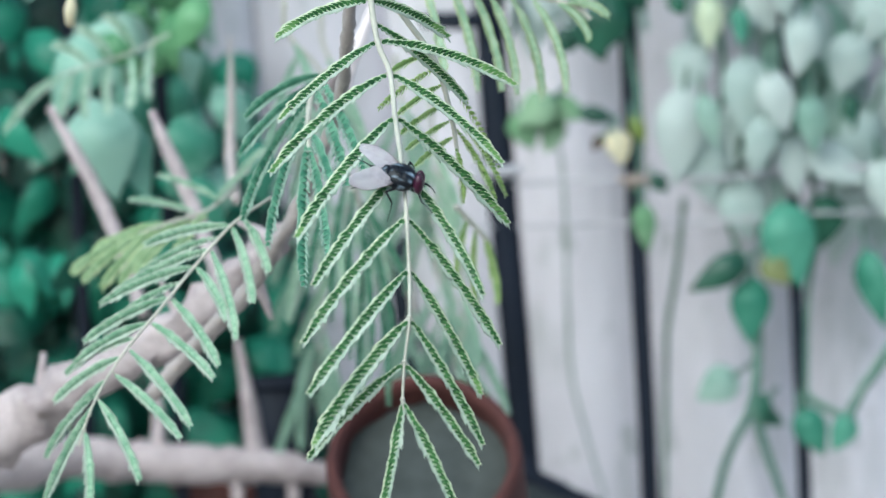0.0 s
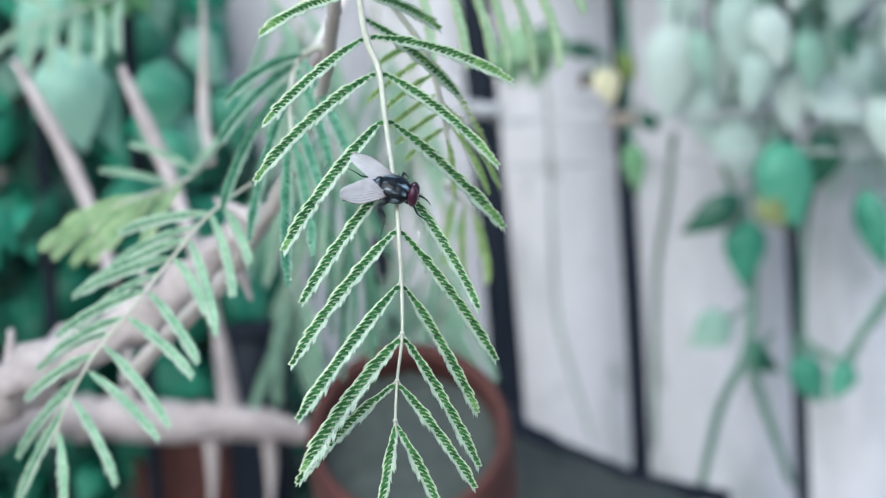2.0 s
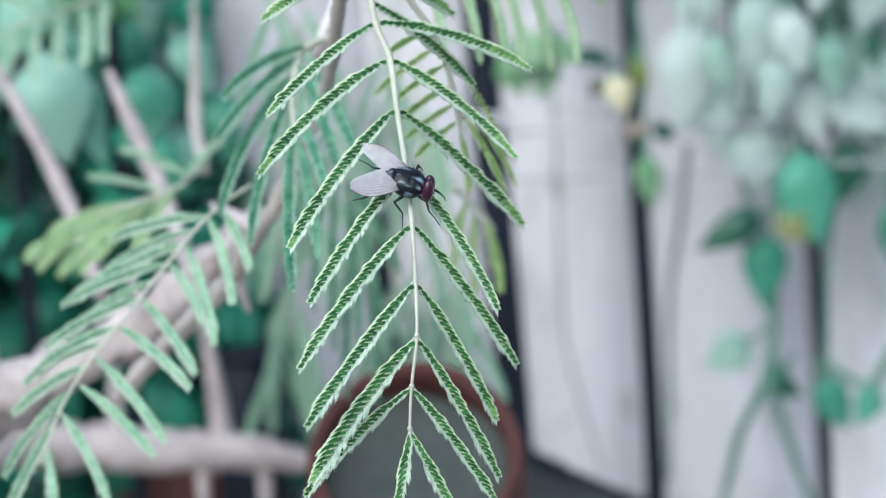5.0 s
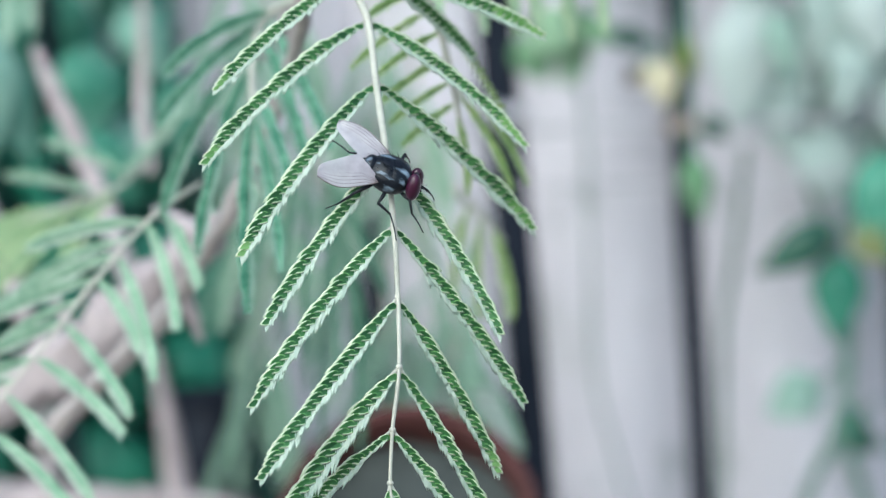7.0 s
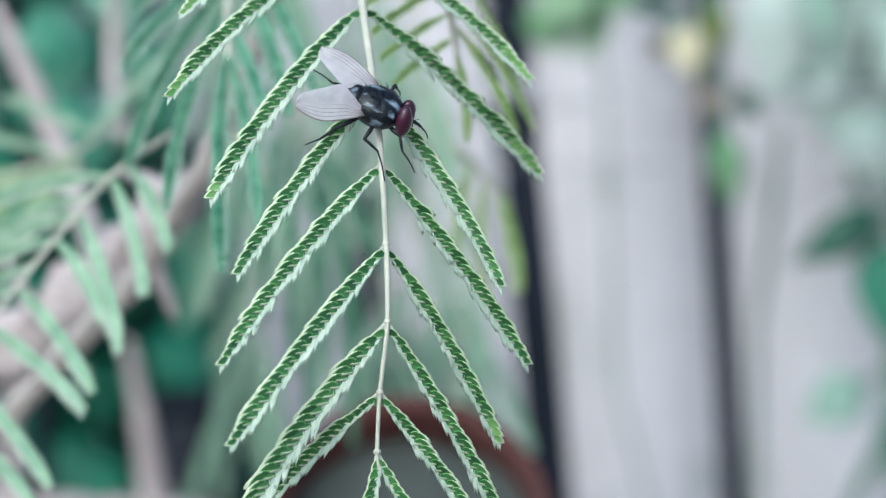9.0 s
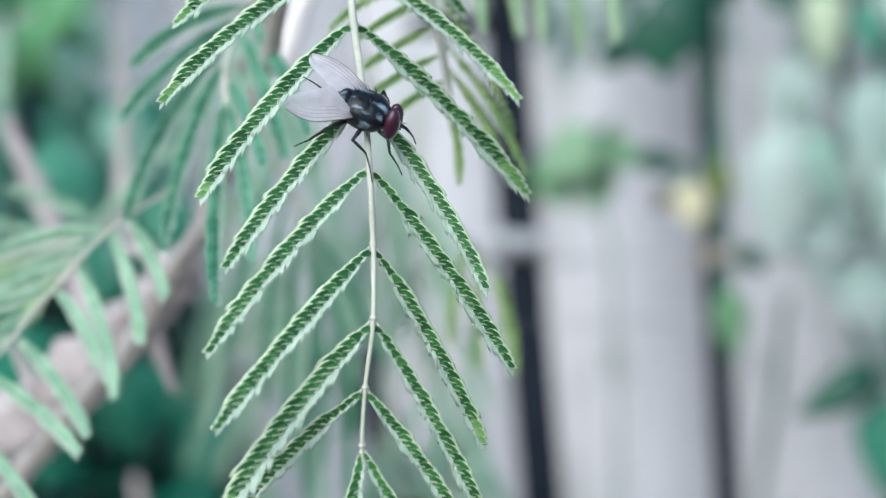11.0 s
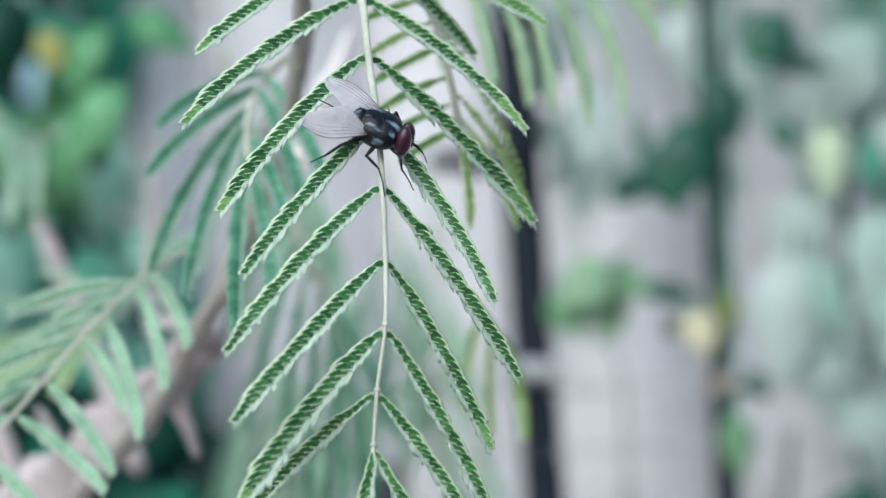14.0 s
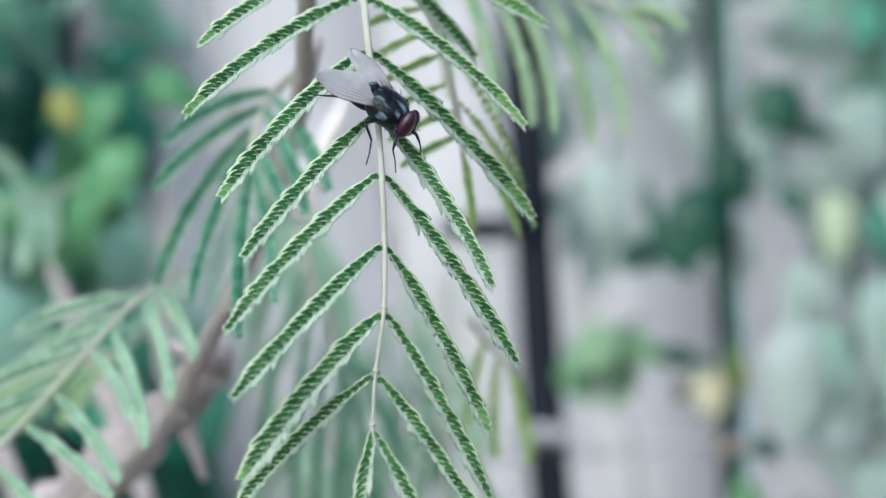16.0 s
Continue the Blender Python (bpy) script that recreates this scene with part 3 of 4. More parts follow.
vine_leaf(22.6, 153.5, 1053.2, 2.4, 4.6, 20, material("leaf_olive", (0.10, 0.15, 0.03), (0.22, 0.28, 0.07), 0.5, 500, 120, 0.15, thin=0.15), 0, 0, "mid")
vine_leaf(17.2, 153.5, 1051.6, 2.0, 2.6, -40, material("leaf_brown", (0.05, 0.03, 0.025), (0.12, 0.07, 0.05), 0.7, 500, 120, 0.3), 0, 0, "yellow")

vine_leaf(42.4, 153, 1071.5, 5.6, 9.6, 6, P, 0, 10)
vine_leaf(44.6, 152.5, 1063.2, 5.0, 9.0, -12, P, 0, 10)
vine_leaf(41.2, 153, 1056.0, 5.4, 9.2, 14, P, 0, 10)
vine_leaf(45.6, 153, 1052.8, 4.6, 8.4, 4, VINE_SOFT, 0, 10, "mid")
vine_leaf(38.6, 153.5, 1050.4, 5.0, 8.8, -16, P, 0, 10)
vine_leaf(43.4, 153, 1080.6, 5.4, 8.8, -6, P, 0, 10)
rnd = random.Random(21)
for i in range(84):
    z = rnd.uniform(1038, 1102)
    x = rnd.uniform(31, 66)
    if x < 36 and z < 1048:
        continue
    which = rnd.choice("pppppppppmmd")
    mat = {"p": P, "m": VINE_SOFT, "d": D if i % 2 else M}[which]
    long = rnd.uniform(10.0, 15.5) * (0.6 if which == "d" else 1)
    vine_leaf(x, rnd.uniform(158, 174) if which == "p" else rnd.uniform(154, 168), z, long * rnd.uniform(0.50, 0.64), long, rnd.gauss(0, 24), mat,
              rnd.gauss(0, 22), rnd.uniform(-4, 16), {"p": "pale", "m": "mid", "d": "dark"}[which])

for i in range(30):
    z, x = rnd.uniform(1061, 1100), rnd.uniform(3, 36)
    which = rnd.choice("ppppppppps")
    long = rnd.uniform(6.5, 10.5) * (0.7 if which in "md" else 1)
    vine_leaf(x, rnd.uniform(158, 174), z, long * rnd.uniform(0.50, 0.66), long, rnd.gauss(0, 30), {"p": P, "s": VINE_SOFT, "m": VINE_MOSS, "d": D}[which],
              rnd.gauss(0, 22), rnd.uniform(-4, 16), {"p": "pale", "s": "mid", "m": "mid", "d": "dark"}[which])

vine_leaf(-38.3, 128, 1077.5, 3.2, 4.8, 20, material("leaf_amber", (0.30, 0.29, 0.07), (0.46, 0.44, 0.15), 0.5, 500, 120, 0.15, thin=0.2), 0, 20, "yellow")
vine = thing("vine", "thin climbing vine stems on the railing and boards", "vine", (0, 160, 962))
def vine_stem(r, *points):
    bm = bmesh.new()
    tube(bm, smooth_line([Vector((x, y - 160, z - 962)) for x, y, z in points], 6), [r, r * 0.7], 6, 0.2)
    part("stem", bm, VINE_STEM, vine)
vine_stem(0.45, (27.8, 170, 1043), (26.4, 171, 1034), (24.6, 172, 1025), (24.0, 172, 1016), (23.2, 171, 1002))
vine_stem(0.22, (10.6, 174, 1052), (11.6, 174, 1046), (11.3, 175, 1022), (13.0, 174, 1012), (15.4, 172, 1003))
vine_stem(0.75, (37.4, 158, 1030), (37.0, 158, 1024), (36.0, 157, 1016), (32.0, 157, 1008), (28.5, 158, 995))
vine_stem(0.7, (36.0, 157, 1016), (38.0, 158, 1008), (41.0, 159, 998))
vine_stem(0.8, (58.0, 157, 1026), (54.0, 157, 1021.5), (49.5, 156, 1015.5), (46.5, 156, 1010))
vine_stem(0.7, (42.7, 157, 1016.8), (46.0, 157, 1014.8), (49.5, 156.5, 1013.2))
vine_stem(0.55, (33.0, 159, 1075), (34.0, 160, 1062), (33.2, 161, 1050), (33.8, 160, 1040), (37.4, 158, 1030))
vine_stem(0.5, (46.0, 160, 1085), (45.0, 160, 1068), (44.0, 161, 1052), (46.0, 160, 1040), (44.0, 158, 1030), (43, 157, 1014))
vine_stem(0.6, (21.0, 155.6, 1100), (22.6, 155.4, 1085), (21.0, 155.2, 1070), (22.8, 155.4, 1056), (22.0, 155.4, 1044))
vine_leaf(47.8, 155, 1011.6, 4.0, 5.6, -30, M, 0, 10, "mid")
vine_leaf(43.8, 155.4, 1012.0, 5.0, 7.4, 25, M, 0, 10, "mid")


# ---- a small dry pod hanging before the hedge ----
pod = thing("seed_pod", "small straw-yellow dry seed pod on a thin thread", "pod", (-45.3, 80.0, 1075.6))
bm = bmesh.new()
here = Vector((-45.3, 80.0, 1075.6))
tube(bm, [Vector((-45.3, 80.0, 1075.6)) - here, Vector((-45.5, 80.0, 1074.0)) - here, Vector((-45.6, 80.0, 1072.0)) - here], [0.5, 0.95, 0.5], 8, 0.2)
part("husk", bm, VINE_YELLOW, pod)
bm = bmesh.new()
tube(bm, [Vector((0, 0, 0)), Vector((0.4, 0, 8)), Vector((1.2, 0, 30))], [0.18, 0.15], 5)
part("thread", bm, VINE_STEM, pod)


# ---- hedge of broad leaves ----
hedge = thing("hedge", "dense dark green hedge of broad leaves", "hedge", (-60, 190, 962), kind="stuff")
rnd = random.Random(4)
hedge_out = oval(10, 0.3)
bm = bmesh.new()
pale_bm = bmesh.new()
for layer, (y0, y1, count) in enumerate(((126, 160, 470), (160, 182, 620), (200, 260, 900), (166, 182, 420))):
    for i in range(count):
        x = rnd.uniform(-110, -14 - 3 * layer) if layer < 3 else rnd.uniform(-62, -19)
        z = rnd.uniform(964, 1135) if layer < 3 else rnd.uniform(964, 1064)
        if x > -26 + 10 * noise.noise(Vector((z * 0.05, 3, 0))) - (0.10 * (z - 1040) if z < 1040 else 0.24 * (z - 1040)):
            continue
        if layer == 0 and noise.noise(Vector((x * 0.06, z * 0.06, 5))) < -0.08:
            continue
        y = rnd.uniform(y0, y1)
        if -36 < x < -18 and z < 1026 and y < 164:
            continue
        if layer == 0 and z < 1036:
            y = max(y, 147 + 0.3 * (y - 126))
        long = rnd.uniform(6.0, 13.0) * (1.2 if layer == 2 else 1)
        a = rnd.gauss(0, 0.8)
        way = Vector((math.sin(a), rnd.uniform(-0.5, 0.2), -math.cos(a)))
        face = Vector((rnd.gauss(0, 0.5), -1, rnd.uniform(-0.3, 1.0)))
        m = Matrix.Translation(Vector((x + 60, y - 190, z - 962)) * MM) @ frame_of(way, face)
        m = m @ Matrix.Diagonal((long * MM, long * rnd.uniform(0.5, 0.72) * MM, long * MM, 1)) @ Matrix.Translation((-0.5, 0, 0))
        # leaves chosen by place to take the lit copy of the green
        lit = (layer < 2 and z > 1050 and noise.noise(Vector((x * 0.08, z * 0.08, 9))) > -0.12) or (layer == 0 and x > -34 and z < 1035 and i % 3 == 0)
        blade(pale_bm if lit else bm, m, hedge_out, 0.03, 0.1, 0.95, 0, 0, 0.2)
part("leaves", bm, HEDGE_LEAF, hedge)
# broad pale leaves that stand out of it
for x, y, z, long, wide, a in ((-45.8, 124, 1054.7, 14, 11, 0.2), (-49.9, 135, 1064, 13, 8, -0.6), (-35.7, 140, 1065, 8, 5, 0.2), (-33.3, 125, 1047, 9, 6, 0.7),
                               (-30, 138, 1058, 9, 6, 0.5), (-27, 140, 1050, 10, 6, 0.1), (-33, 132, 1047, 10, 7, -0.3)):
    m = Matrix.Translation(Vector((x + 60, y - 190, z - 962)) * MM) @ frame_of(Vector((math.sin(a), 0, -math.cos(a))), Vector((0.1, -1, 0.5)))
    blade(pale_bm, m @ Matrix.Diagonal((long * MM, wide * MM, long * MM, 1)) @ Matrix.Translation((-0.5, 0, 0)), hedge_out, 0.03, 0.08, 0.95, 0, 0, 0.12)
part("young_leaves", pale_bm, HEDGE_LIT, hedge, "leaves in a lit, lighter green, and broad pale ones")
bm = bmesh.new()
for i in range(20):
    x, z = rnd.gauss(-39, 4), rnd.gauss(1075, 6)
    a, long = rnd.gauss(0, 0.7), rnd.uniform(5, 9)
    m = Matrix.Translation(Vector((x + 60, rnd.uniform(124, 150) - 190, z - 962)) * MM) @ frame_of(Vector((math.sin(a), 0, -math.cos(a))), Vector((rnd.gauss(0, 0.4), -1, rnd.uniform(0, 0.8))))
    blade(bm, m @ Matrix.Diagonal((long * MM, long * 0.6 * MM, long * MM, 1)), hedge_out, 0.03, 0.1, 0.95, 0, 0, 0.2)
part("spring_leaves", bm, HEDGE_SPRING, hedge, "yellowish green spring leaves")
bm = bmesh.new()
for i in range(26):
    x, y = rnd.uniform(-150, -44), rnd.uniform(194, 260)
    line = [Vector((x + 60 + 7 * noise.noise(Vector((i, k * 0.5, 0))), y - 190, k * 20.0)) for k in range(10)]
    tube(bm, line, [0.9, 0.4], 6, 0.2)
part("stems", bm, VINE_STEM, hedge)


# ---- thorn tree: branch, thorns ----
tree = thing("thorn_tree", "thorny small tree with whitish bark and long pale thorns", "tree", (-95, 120, 962))
BASE = Vector((-95, 120, 962))
LOW = [(-80, 108, 1010), (-56.2, 132, 1014.0), (-45.8, 138, 1013.1), (-38.4, 138, 1012.4), (-28.7, 138, 1011.8), (-22.0, 138, 1010.8), (-17.6, 138, 1009.4)]
def limb(name, mat, radii, points, rough=0.25, sides=10, parent=None):
    bm = bmesh.new()
    tube(bm, smooth_line([Vector(p) - BASE for p in points], 7), radii, sides, rough)
    return part(name, bm, mat, parent or tree)
limb("trunk", BARK_WHITE, [4.6, 4.2, 3.6, 3.4], [(-95, 120, 962), (-92, 116, 985), (-82, 106, 1005), (-67, 95, 1014.7)])
limb("branch", BARK_WHITE, [3.9, 3.5, 2.9, 2.4, 1.9, 1.3], [(-70, 97, 1013), (-57.4, 85, 1020.7), (-47.4, 80, 1026.3), (-34.5, 75, 1033.2), (-22.5, 70, 1042.3), (-19.0, 68, 1046.0)], 0.6)
limb("twig", BARK_GREY, [1.0, 1.0, 0.95, 0.9, 0.8, 0.75, 0.7], [(-36.6, 70.0, 1025.8), (-29.9, 64.0, 1032.6), (-23.9, 59.0, 1038.3), (-20.4, 56.0, 1043.0), (-16.4, 52.0, 1048.9), (-10.6, 46, 1060.4), (-8.5, 36, 1067.9), (-7.5, 30, 1072.9), (-5.5, 24, 1083.1), (-5, 22, 1100)], 0.3)
limb("branch", BARK_WHITE, [3.0, 3.0, 2.8, 2.6, 2.3, 1.8, 0.9], LOW)
def thorn(r, a, b):
    limb("thorn", BARK_WHITE, [r, r * 0.7, r * 0.28], [a, ((a[0] + b[0]) / 2 + 0.2, (a[1] + b[1]) / 2, (a[2] + b[2]) / 2), b], 0.1, 8)
thorn(1.5, (-28.9, 138, 1012), (-30.7, 138, 1028.5))
thorn(1.2, (-41.8, 138, 1013), (-41.7, 138, 1024.7))
thorn(1.1, (-31.7, 138, 1011), (-31.9, 138, 1001.5))
thorn(1.1, (-24.3, 138, 1010), (-24.5, 138, 1001))
thorn(1.3, (-52.6, 84, 1022), (-51.3, 84, 1031))
thorn(1.2, (-24.0, 69, 1042.0), (-21.4, 71, 1034.6))
thorn(1.1, (-20.0, 66, 1044.5), (-25.0, 70, 1047.0))
thorn(1.3, (-13.0, 60, 1061.0), (-8.4, 50, 1069.5))
thorn(0.8, (-33.0, 75, 1034), (-35.6, 76, 1040))
limb("branch", BARK_WHITE, [0.9, 1.0, 1.0, 0.95, 0.45], [(-40, 104, 1034), (-44.1, 112, 1044.9), (-47.5, 113, 1052.6), (-51.8, 114, 1061)], 0.2)
limb("branch", BARK_WHITE, [0.9, 1.0, 1.0, 0.95, 0.45], [(-29, 98, 1036), (-32.8, 106, 1046.4), (-35.4, 107, 1053), (-38.2, 108, 1060)], 0.2)
limb("branch", BARK_GREY, [0.6, 0.7, 0.6, 0.15], [(-27.5, 104, 1048), (-28.9, 116, 1052.7), (-28.6, 118, 1060), (-28.4, 119, 1069)], 0.2)
# a pale peeled stub, its bright glint painted into the near-white colour
limb("stub", PEELED_GLINT, [0.35, 0.6, 0.95, 1.1, 0.4], [(-7.8, 86.0, 1073.0), (-9.0, 86.0, 1070.0), (-10.7, 86.0, 1066.4), (-12.2, 86.0, 1062.8), (-13.2, 86.0, 1059.7)], 0.2)


# ---- the sharp leaf in the middle ----
main_leaf = compound_leaf("feathery_leaf", "fresh green twice-feathered leaf with pale edges, hanging from its twig",
    [(-5.6, 24, 1084), (-4.4, 17, 1079.1), (-3.3, 14, 1070.4), (-1.9, 12.3, 1066.6), (-1.3, 8.9, 1061.6), (-0.5, 4.2, 1055.4), (0, 0, 1050), (0.1, -1.2, 1044), (0, -3.2, 1038.3), (-0.8, -3.8, 1033.1), (-1.2, -4.4, 1028.7), (-1.1, -4.5, 1027.4)],
    [0.42, 0.36, 0.27, 0.18, 0.13], joints=True)
nY, nZ, nA, nB, nC, nD = (-4.1, 15.2, 1075.2), (-3.3, 14, 1070.4), (-1.9, 12.3, 1066.6), (-1.3, 8.9, 1061.6), (-0.5, 4.2, 1055.4), (0, 0, 1050)
nE, nF, nG, nH = (0.1, -1.2, 1044), (0, -3.2, 1038.3), (-0.8, -3.8, 1033.1), (-1.2, -4.4, 1028.7)
pinna(main_leaf, nY, (-14.9, 12, 1071.5), 1.6, 22, young=6)
pinna(main_leaf, nY, (4.5, 22, 1070.5), 1.4, 22, young=5)
pinna(main_leaf, (-3.6, 15, 1072.6), (6.4, 21.5, 1062.9), 1.0, 22)
pinna(main_leaf, nZ, (-14.6, 4.7, 1062.0), 1.0, 24, young=3)
pinna(main_leaf, nZ, (12.5, 17.6, 1064.5), 1.9, 24, young=7)
pinna(main_leaf, nA, (-15.7, 2.5, 1056.0), 1.9, 25, young=3, single=True)
pinna(main_leaf, nA, (10.8, 13.0, 1055.5), 1.5, 25, young=5, single=True)
pinna(main_leaf, nB, (-12.8, -1.7, 1048.4), 1.3, 25, young=2, single=True)
pinna(main_leaf, nB, (11.1, 15.0, 1048.2), 1.0, 25, young=5, single=True)
pinna(main_leaf, nC, (-10.8, -5.5, 1042.9), 0.8, 24, single=True)
pinna(main_leaf, nC, (8.4, 1.2, 1040.7), 1.2, 24, single=True)
pinna(main_leaf, nD, (-12.0, -9.6, 1036.5), 1.1, 26, single=True)
pinna(main_leaf, nD, (10.0, 3.0, 1034.6), 0.7, 26, single=True)
pinna(main_leaf, nE, (-11.5, -12.3, 1030.6), 0.5, 25, single=True)
pinna(main_leaf, nE, (7.7, 1.4, 1028.9), 0.7, 24, young=3, single=True)
pinna(main_leaf, nF, (-11.4, -9.0, 1024.6), 1.0, 24, 1.25, young=2, single=True, lower=1.25)
pinna(main_leaf, nF, (7.7, -1.2, 1023.2), 0.6, 24, single=True)
pinna(main_leaf, nG, (-12.4, -5.0, 1022.6), 0.9, 24)
pinna(main_leaf, nG, (7.1, -1.7, 1020.9), 0.5, 22)
pinna(main_leaf, nH, (-4.6, -6, 1014.1), -0.2, 22)
pinna(main_leaf, nH, (4.9, -4, 1014.6), 0.4, 22)

YOUNG = (material("leaflet_yellowish", (0.21, 0.37, 0.09), (0.43, 0.56, 0.21), 0.5, 3000, 220, 0.15, thin=0.3, spread=0.4), material("young_under", (0.42, 0.55, 0.30), (0.62, 0.72, 0.45), 0.7, 4000, 300, 0.2, thin=0.3, spread=0.3), STALK)
# shaded copy of the pale under side, for the leaves behind
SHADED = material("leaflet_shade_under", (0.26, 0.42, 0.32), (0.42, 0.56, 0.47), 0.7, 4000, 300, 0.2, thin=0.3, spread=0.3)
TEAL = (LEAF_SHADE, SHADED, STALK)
# FAINT and HAZE: leaflet greens paled so that haze lies in the colour
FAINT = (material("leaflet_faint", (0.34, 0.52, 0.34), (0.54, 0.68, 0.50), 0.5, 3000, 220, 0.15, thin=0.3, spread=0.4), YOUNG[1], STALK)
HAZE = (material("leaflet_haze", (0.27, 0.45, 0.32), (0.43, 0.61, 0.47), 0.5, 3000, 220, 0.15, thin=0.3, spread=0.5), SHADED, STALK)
LIME = (material("leaflet_lime", (0.30, 0.48, 0.24), (0.46, 0.64, 0.38), 0.5, 3000, 220, 0.15, thin=0.25, spread=0.5), YOUNG[1], STALK)
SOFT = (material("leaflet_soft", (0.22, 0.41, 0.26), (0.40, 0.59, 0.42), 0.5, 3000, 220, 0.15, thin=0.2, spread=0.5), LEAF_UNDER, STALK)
# ---- leaves behind it ----
back_leaf = compound_leaf("feathery_leaf", "yellowish green young feathery leaf behind the sharp one",
    [(-4.0, 24.0, 1077.6), (-0.3, 27.0, 1072.0), (2.7, 29.0, 1067.0), (4.0, 31.0, 1061.5), (4.5, 33.0, 1057.4), (4.7, 34.0, 1053.9)], [0.4, 0.35, 0.25])
pinna(back_leaf, (3.0, 29.0, 1066.4), (-4.1, 24.0, 1061.9), 0.6, 16, mats=YOUNG, wide=0.52)
pinna(back_leaf, (3.5, 30.0, 1064.3), (-2.1, 25.0, 1060.9), 0.5, 16, mats=YOUNG, wide=0.52)
pinna(back_leaf, (3.7, 31.0, 1061.9), (-1.7, 26.0, 1058.7), 0.5, 16, mats=YOUNG, wide=0.52)
pinna(back_leaf, (4.1, 32.0, 1059.8), (-1.2, 27.0, 1056.7), 0.4, 16, mats=YOUNG, wide=0.52)
pinna(back_leaf, (4.3, 33.0, 1057.8), (-0.2, 28.0, 1054.7), 0.4, 16, mats=YOUNG, wide=0.52)
pinna(back_leaf, (2.1, 29.0, 1068.1), (-2.5, 25.0, 1066.2), 0.5, 14, mats=YOUNG, wide=0.52)
pinna(back_leaf, (4.3, 32.0, 1060.8), (10.2, 36.0, 1050.3), 1.2, 20, mats=YOUNG, wide=0.52)
pinna(back_leaf, (4.4, 33.0, 1059.0), (8.9, 36.0, 1049.7), 1.0, 20, mats=YOUNG, wide=0.52)
pinna(back_leaf, (4.5, 33.0, 1056.7), (5.0, 35.0, 1049.7), 0.5, 14, mats=YOUNG, wide=0.52)
pinna(back_leaf, (2.7, 29.0, 1067.0), (9.5, 36.0, 1053.6), 1.2, 20, mats=YOUNG, wide=0.52)
hanging_leaf = compound_leaf("feathery_leaf", "feathery leaf with long hanging feathers, in a hazed pale green",
    [(-2.5, 50.0, 1078.6), (2.7, 53.0, 1076.2), (9.3, 57.0, 1074.6), (14.7, 60.0, 1073.4), (18.7, 61.0, 1072.0), (20.4, 61.0, 1070.4)], [0.5, 0.4, 0.3])
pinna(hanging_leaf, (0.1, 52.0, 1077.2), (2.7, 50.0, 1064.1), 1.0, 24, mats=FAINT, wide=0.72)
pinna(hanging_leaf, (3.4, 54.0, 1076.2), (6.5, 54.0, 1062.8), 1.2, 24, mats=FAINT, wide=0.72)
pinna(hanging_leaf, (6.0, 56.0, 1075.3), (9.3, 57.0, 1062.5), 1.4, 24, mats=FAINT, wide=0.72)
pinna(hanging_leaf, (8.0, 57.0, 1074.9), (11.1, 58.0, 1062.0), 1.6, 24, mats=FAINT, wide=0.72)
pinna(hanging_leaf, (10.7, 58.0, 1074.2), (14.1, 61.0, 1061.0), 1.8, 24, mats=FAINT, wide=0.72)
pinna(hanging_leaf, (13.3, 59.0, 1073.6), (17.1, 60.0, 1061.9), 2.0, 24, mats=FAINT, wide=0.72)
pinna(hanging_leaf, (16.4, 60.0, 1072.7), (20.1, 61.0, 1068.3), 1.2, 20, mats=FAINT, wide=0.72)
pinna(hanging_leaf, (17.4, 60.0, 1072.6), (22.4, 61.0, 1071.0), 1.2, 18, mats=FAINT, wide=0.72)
side_leaf = compound_leaf("feathery_leaf", "drooping feathery leaf in a shaded teal green",
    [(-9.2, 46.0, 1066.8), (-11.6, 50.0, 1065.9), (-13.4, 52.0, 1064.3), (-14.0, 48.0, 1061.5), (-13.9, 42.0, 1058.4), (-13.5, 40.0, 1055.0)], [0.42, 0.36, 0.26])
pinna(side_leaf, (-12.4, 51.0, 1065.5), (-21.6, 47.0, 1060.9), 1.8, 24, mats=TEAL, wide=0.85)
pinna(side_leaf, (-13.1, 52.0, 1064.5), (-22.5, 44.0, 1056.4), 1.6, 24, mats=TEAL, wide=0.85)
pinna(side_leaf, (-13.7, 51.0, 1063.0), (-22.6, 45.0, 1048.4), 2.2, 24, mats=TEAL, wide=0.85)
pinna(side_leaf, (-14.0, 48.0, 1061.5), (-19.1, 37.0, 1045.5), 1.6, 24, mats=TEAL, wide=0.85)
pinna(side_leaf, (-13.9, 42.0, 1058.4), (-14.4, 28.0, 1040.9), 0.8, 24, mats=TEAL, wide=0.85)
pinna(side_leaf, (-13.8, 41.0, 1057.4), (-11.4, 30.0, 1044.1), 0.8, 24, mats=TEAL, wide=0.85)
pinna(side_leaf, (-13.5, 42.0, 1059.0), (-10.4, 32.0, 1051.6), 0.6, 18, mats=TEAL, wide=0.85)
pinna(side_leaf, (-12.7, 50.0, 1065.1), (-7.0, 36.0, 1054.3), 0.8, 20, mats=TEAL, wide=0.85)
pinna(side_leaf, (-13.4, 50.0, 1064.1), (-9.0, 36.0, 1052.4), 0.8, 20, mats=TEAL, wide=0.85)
low_leaf = compound_leaf("feathery_leaf", "hanging feathery leaf in front of the thorny branch",
    [(-19.3, 50.0, 1050.7), (-23.9, 47.0, 1047.8), (-28.6, 45.0, 1043.0), (-32.9, 43.0, 1038.1), (-37.9, 42.0, 1032.5), (-41.5, 41.0, 1026.9), (-43.5, 41.0, 1021.8)], [0.22, 0.2, 0.15])
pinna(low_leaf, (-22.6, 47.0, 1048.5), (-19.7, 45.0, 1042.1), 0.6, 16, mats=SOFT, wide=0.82)
